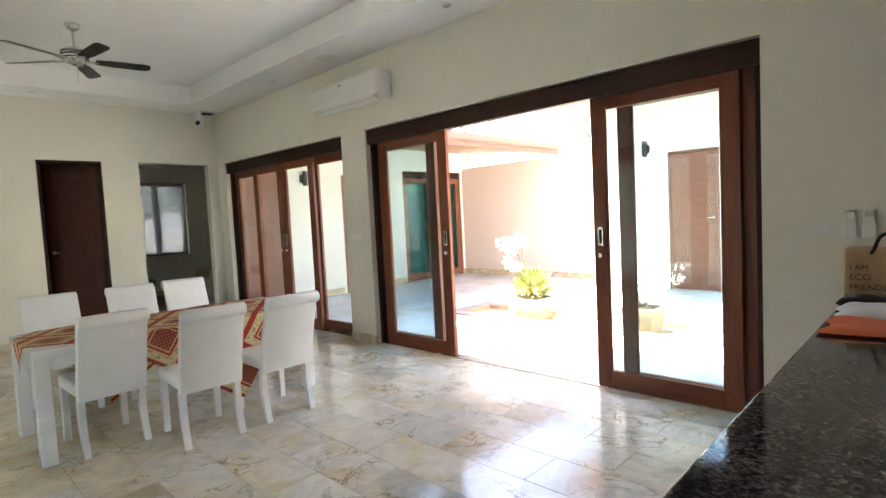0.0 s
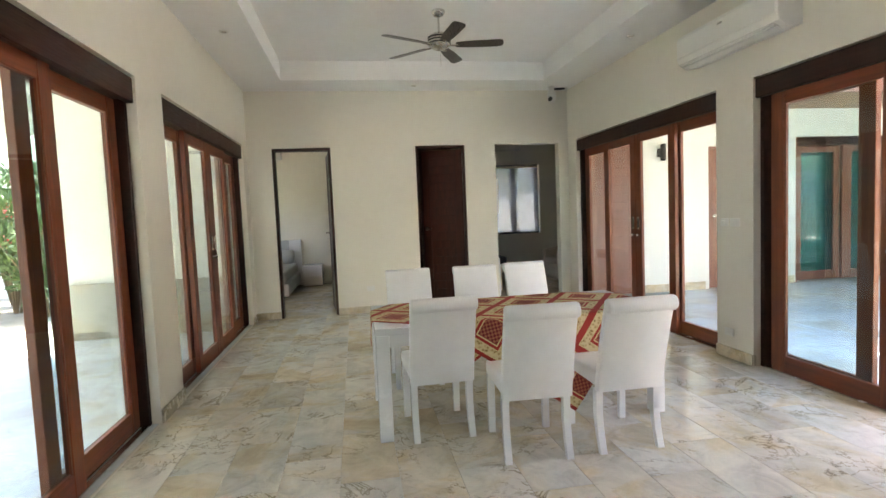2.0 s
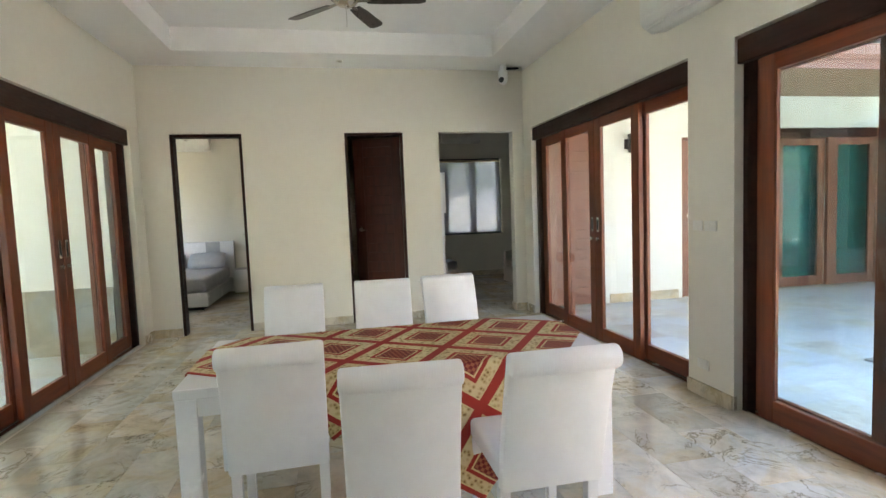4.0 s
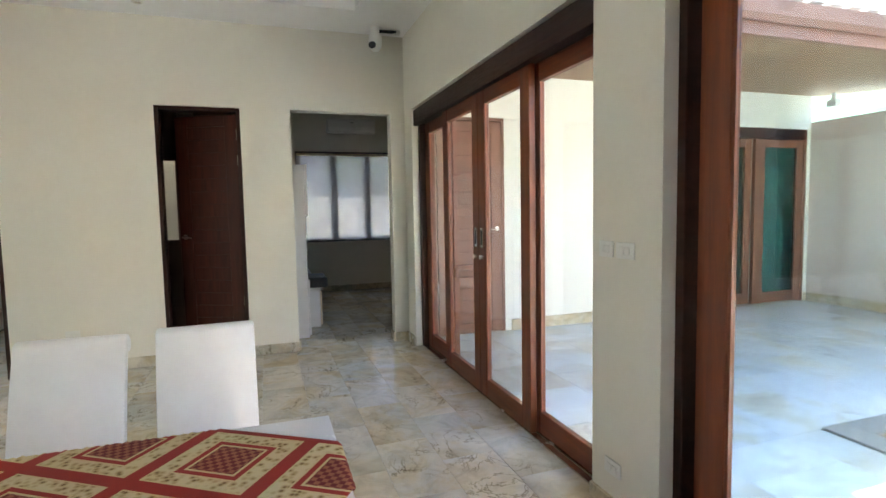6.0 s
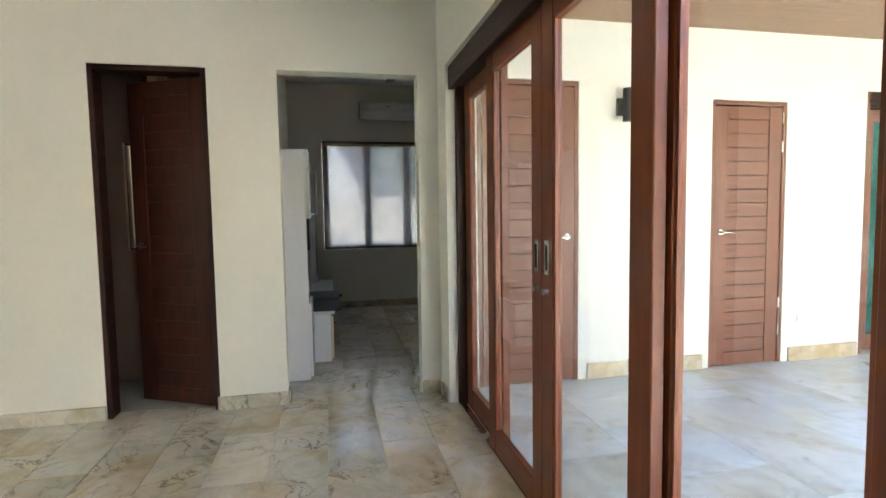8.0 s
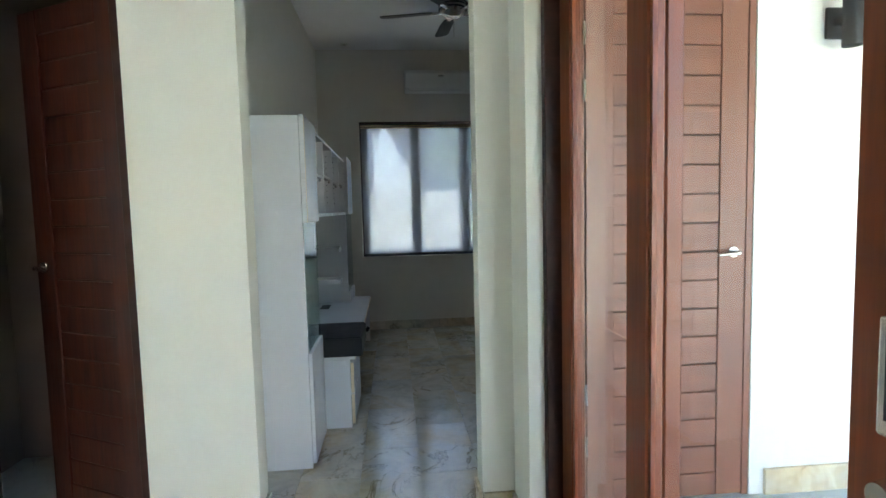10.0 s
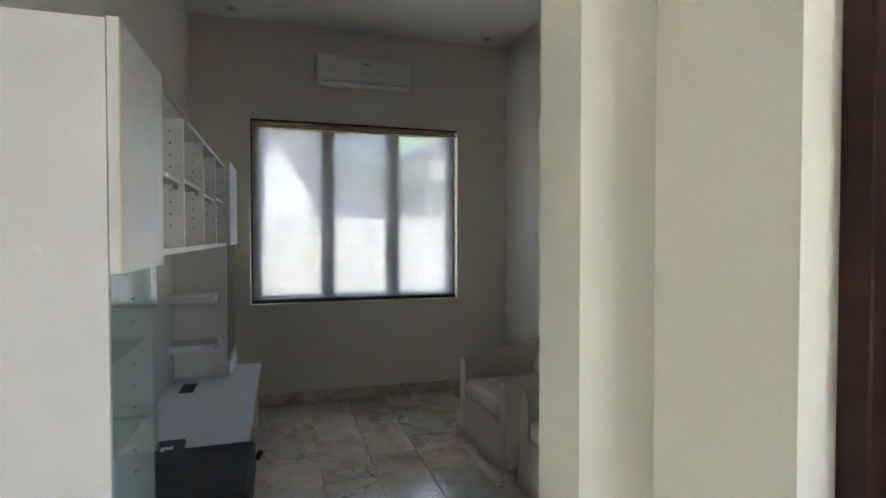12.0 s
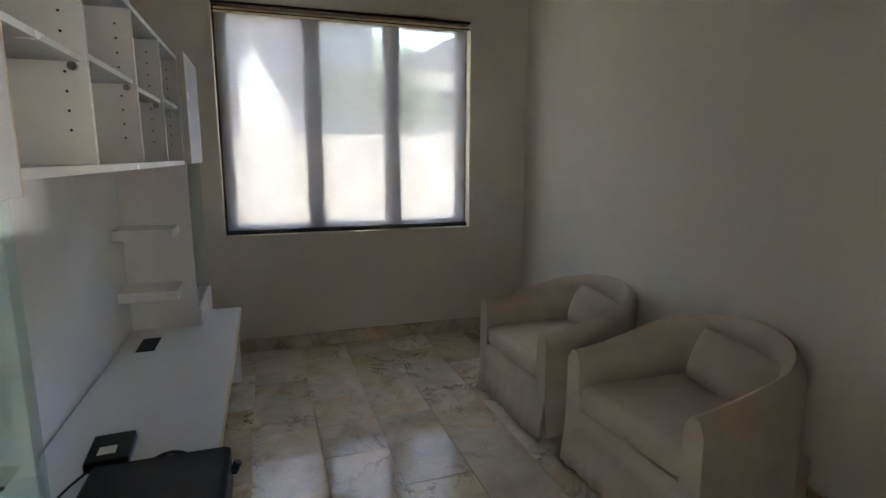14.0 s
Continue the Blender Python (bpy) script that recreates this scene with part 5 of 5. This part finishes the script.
def shrub(x, y, h, seed, label, flowers=True):
    r = random.Random(seed)
    s = thing("oleander_shrub", label, "shrub", pose(x, y, -0.06), "garden shrubs")
    st, fo, fl2 = bmesh.new(), bmesh.new(), bmesh.new()
    for k in range(9):
        a = r.uniform(0, 6.28)
        b = Vector((0.08 * math.cos(a), 0.08 * math.sin(a), 0))
        m1 = b * 4 + Vector((r.uniform(-.1, .1), r.uniform(-.1, .1), h * 0.45))
        tp = m1 + Vector((0.35 * math.cos(a), 0.35 * math.sin(a), h * r.uniform(0.3, 0.55)))
        cyl(st, b, m1, 0.022, 0.016, 7)
        cyl(st, m1, tp, 0.016, 0.006, 7)
        for q in (m1, (m1 + tp) / 2, tp):
            leaves(fo, q, (0.30, 0.30, 0.28), 110, 0.19, r, 0.7)
        if flowers:
            leaves(fl2, tp, (0.16, 0.16, 0.12), 26, 0.07, r)
    part("stems", st, M_BARK, s)
    part("foliage", fo, M_LEAF, s)
    if flowers:
        part("blossom", fl2, M_RED, s, "red blossom")
    else:
        fl2.free()
    return s


for i, (x, y, h) in enumerate(((-10.9, -4.85, 1.5), (-11.5, -5.7, 2.0), (-12.4, -5.35, 2.5), (-12.6, -6.3, 2.7), (-11.6, -4.75, 1.8), (-11.0, -6.3, 1.8))):
    shrub(x, y, h, 40 + i, "tall oleander shrub with red blossom in the garden")
solid("garden_wall", B(-14.2, -14.0, -12, -3.0, -0.06, 2.2), M_EXT, "white garden boundary wall behind the shrubs", "wall")
solid("neighbour_wall", B(-16.2, -16.0, -2.0, 12.0, -0.06, 1.75), M_EXT, "white boundary wall outside the office window", "wall")
nh = thing("neighbour_house", "white neighbouring house with a grey pitched roof", "house", pose(-24, 7.5, 0))
wpart("wall", B(-27, -22, 6.6, 14.0, -0.06, 3.6), M_EXT, nh)
wpart("roof", extrude_profile(bmesh.new(), [(6.2, 3.6), (10.0, 5.4), (14.6, 3.6)], 0, -27.5, -21.5), plain("grey_roof", (0.20, 0.20, 0.21), 0.8, vary=0.2), nh)
wpart("window", B(-22.0, -21.96, 7.6, 8.3, 2.1, 3.1), M_BLACK, nh)
ng = thing("neighbour_garage", "neighbouring building, its side wall coloured mauve-grey to imitate shade", "building", pose(-25, 0.5, 0))
# The wall's shade is put into its dark mauve base colour.
wpart("wall", B(-26.0, -24.0, -4.0, 4.35, -0.06, 6.0), plaster("shade_toned_mauve", (0.20, 0.17, 0.17)), ng)
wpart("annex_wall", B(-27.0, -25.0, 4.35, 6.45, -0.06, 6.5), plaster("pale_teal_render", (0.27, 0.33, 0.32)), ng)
wpart("roof_slab", B(-26.3, -23.7, -4.3, 4.5, 6.0, 6.2), M_ROOF, ng)
g2 = thing("neighbour_gable", "white gabled outbuilding beyond the boundary wall", "house", pose(-21, 2.6, 0))
wpart("wall", extrude_profile(bmesh.new(), [(2.8, -0.06), (3.8, -0.06), (3.8, 2.3), (3.1, 3.5), (2.8, 3.2)], 0, -21, -20), M_EXT, g2)


def tree(x, y, h, seed, label):
    r = random.Random(seed)
    t = thing("tree", label, "tree", pose(x, y, -0.06), "garden trees")
    tk, cr = bmesh.new(), bmesh.new()
    cyl(tk, (0, 0, 0), (0.1, 0.05, h * 0.45), 0.13, 0.08, 10)
    for k in range(8):
        a = k * 0.8 + r.uniform(-.3, .3)
        q = Vector((0.1 + math.cos(a) * h * 0.25, 0.05 + math.sin(a) * h * 0.25, h * r.uniform(0.62, 0.95)))
        cyl(tk, (0.1, 0.05, h * (0.34 + 0.01 * k)), q, 0.05, 0.02, 7)
        leaves(cr, q, (h * 0.16, h * 0.16, h * 0.13), 260, 0.22, r, 0.3)
    part("trunk", tk, M_BARK, t, smooth=True)
    part("crown", cr, M_LEAF, t)
    return t


tree(-19.0, 5.35, 3.3, 3, "slim garden tree outside the office window")
tree(-7.5, 15.5, 6.0, 6, "leafy tree behind the courtyard wall")
tree(-3.0, 17.0, 6.5, 7, "leafy tree behind the guest house")
hill = bmesh.new()
hv = {}
for i in range(61):
    for j in range(9):
        a = math.radians(i * 6)
        R = 90 + j * 22
        hh = 62 * math.sin(j / 8 * math.pi / 2) * (0.75 + 0.35 * noise.noise((math.cos(a) * 2.2, math.sin(a) * 2.2, 0.3))) + 1.5 * noise.noise((i * 0.9, j * 0.8, 2))
        hv[i % 60, j] = hv.get((i % 60, j)) or hill.verts.new((R * math.cos(a), R * math.sin(a), hh - 0.3))
for i in range(60):
    for j in range(8):
        hill.faces.new((hv[i, j], hv[(i + 1) % 60, j], hv[(i + 1) % 60, j + 1], hv[i, j + 1]))
solid("backdrop_hills", hill, M_HILL, "far wooded hills beyond the garden", "hills", "structure", True)


# ---- floor tiles ----
def tile_field(parent, x0, x1, y0, y1, lx, ly, material, gap=0.002, skip=None):
    """Lays marble tiles along x in staggered rows; all share a few meshes."""
    meshes = {}
    rnd = random.Random(77)
    ny = math.ceil((y1 - y0) / ly - 1e-6)
    for r in range(ny):
        ya, yb = y0 + r * ly, min(y1, y0 + (r + 1) * ly)
        x = x0 - (lx * 0.5 if r % 2 else 0)
        while x < x1 - 0.01:
            xa, xb = max(x, x0), min(x + lx, x1)
            x += lx
            if xb - xa < 0.02 or (skip and skip(xa, xb, ya, yb)):
                continue
            key = (round(xb - xa, 3), round(yb - ya, 3))
            if key not in meshes:
                hx, hy = key[0] / 2 - gap / 2, key[1] / 2 - gap / 2
                bm = bmesh.new()
                lo = [bm.verts.new((sx * hx, sy * hy, -0.012)) for sx, sy in ((-1, -1), (1, -1), (1, 1), (-1, 1))]
                mid = [bm.verts.new((sx * hx, sy * hy, -0.0008)) for sx, sy in ((-1, -1), (1, -1), (1, 1), (-1, 1))]
                top = [bm.verts.new((sx * (hx - 0.001), sy * (hy - 0.001), 0)) for sx, sy in ((-1, -1), (1, -1), (1, 1), (-1, 1))]
                bm.faces.new(top)
                for a, b in ((lo, mid), (mid, top)):
                    for i in range(4):
                        bm.faces.new((a[i], a[(i + 1) % 4], b[(i + 1) % 4], b[i]))
                meshes[key] = mesh_of("tile", bm, material)
            o = new("tile", meshes[key])
            o.location = ((xa + xb) / 2, (ya + yb) / 2, rnd.uniform(-0.0004, 0.0003))
            o.parent = parent


fl_ob = bpy.data.objects["floor"]
tile_field(fl_ob, XW - 0.15, XE, YL, YR + 0.2, 0.65, 0.3255, M_FLOOR)
tile_field(bpy.data.objects["floor_office_rear"], OX, XW - 0.15, OY0 - 0.02, OY1, 0.65, 0.3255, M_FLOOR)
bed_floor = solid("floor_bedroom", B(OX, XW - 0.15, -3.0, 0.9, -0.003, 0.0), M_FLOOR, "polished marble floor of the bedroom", "floor")
solid("floor_bathroom", B(-10.6, XW - 0.15, 1.02, OY0 - 0.12, -0.003, 0.0), M_STONE, "grey stone bathroom floor", "floor")
ft = bpy.data.objects["floor_terrace"]
tile_field(ft, XW + 0.02, PX0, YR + 0.2, 9.8, 0.65, 0.65, M_TERR)
tile_field(ft, PX0, 0.4, YR + 0.2, PY0, 0.65, 0.65, M_TERR)
tile_field(ft, PX0, 0.4, PY1, 9.8, 0.65, 0.65, M_TERR)
bm = bmesh.new()
box(bm, 0.4, 2.2, YR + 0.2, PY0, -0.003, 0.0)
box(bm, 0.4, 2.2, PY1, 9.1, -0.003, 0.0)
solid("floor_terrace_far", bm, M_TERR, "pale stone courtyard paving", "floor")
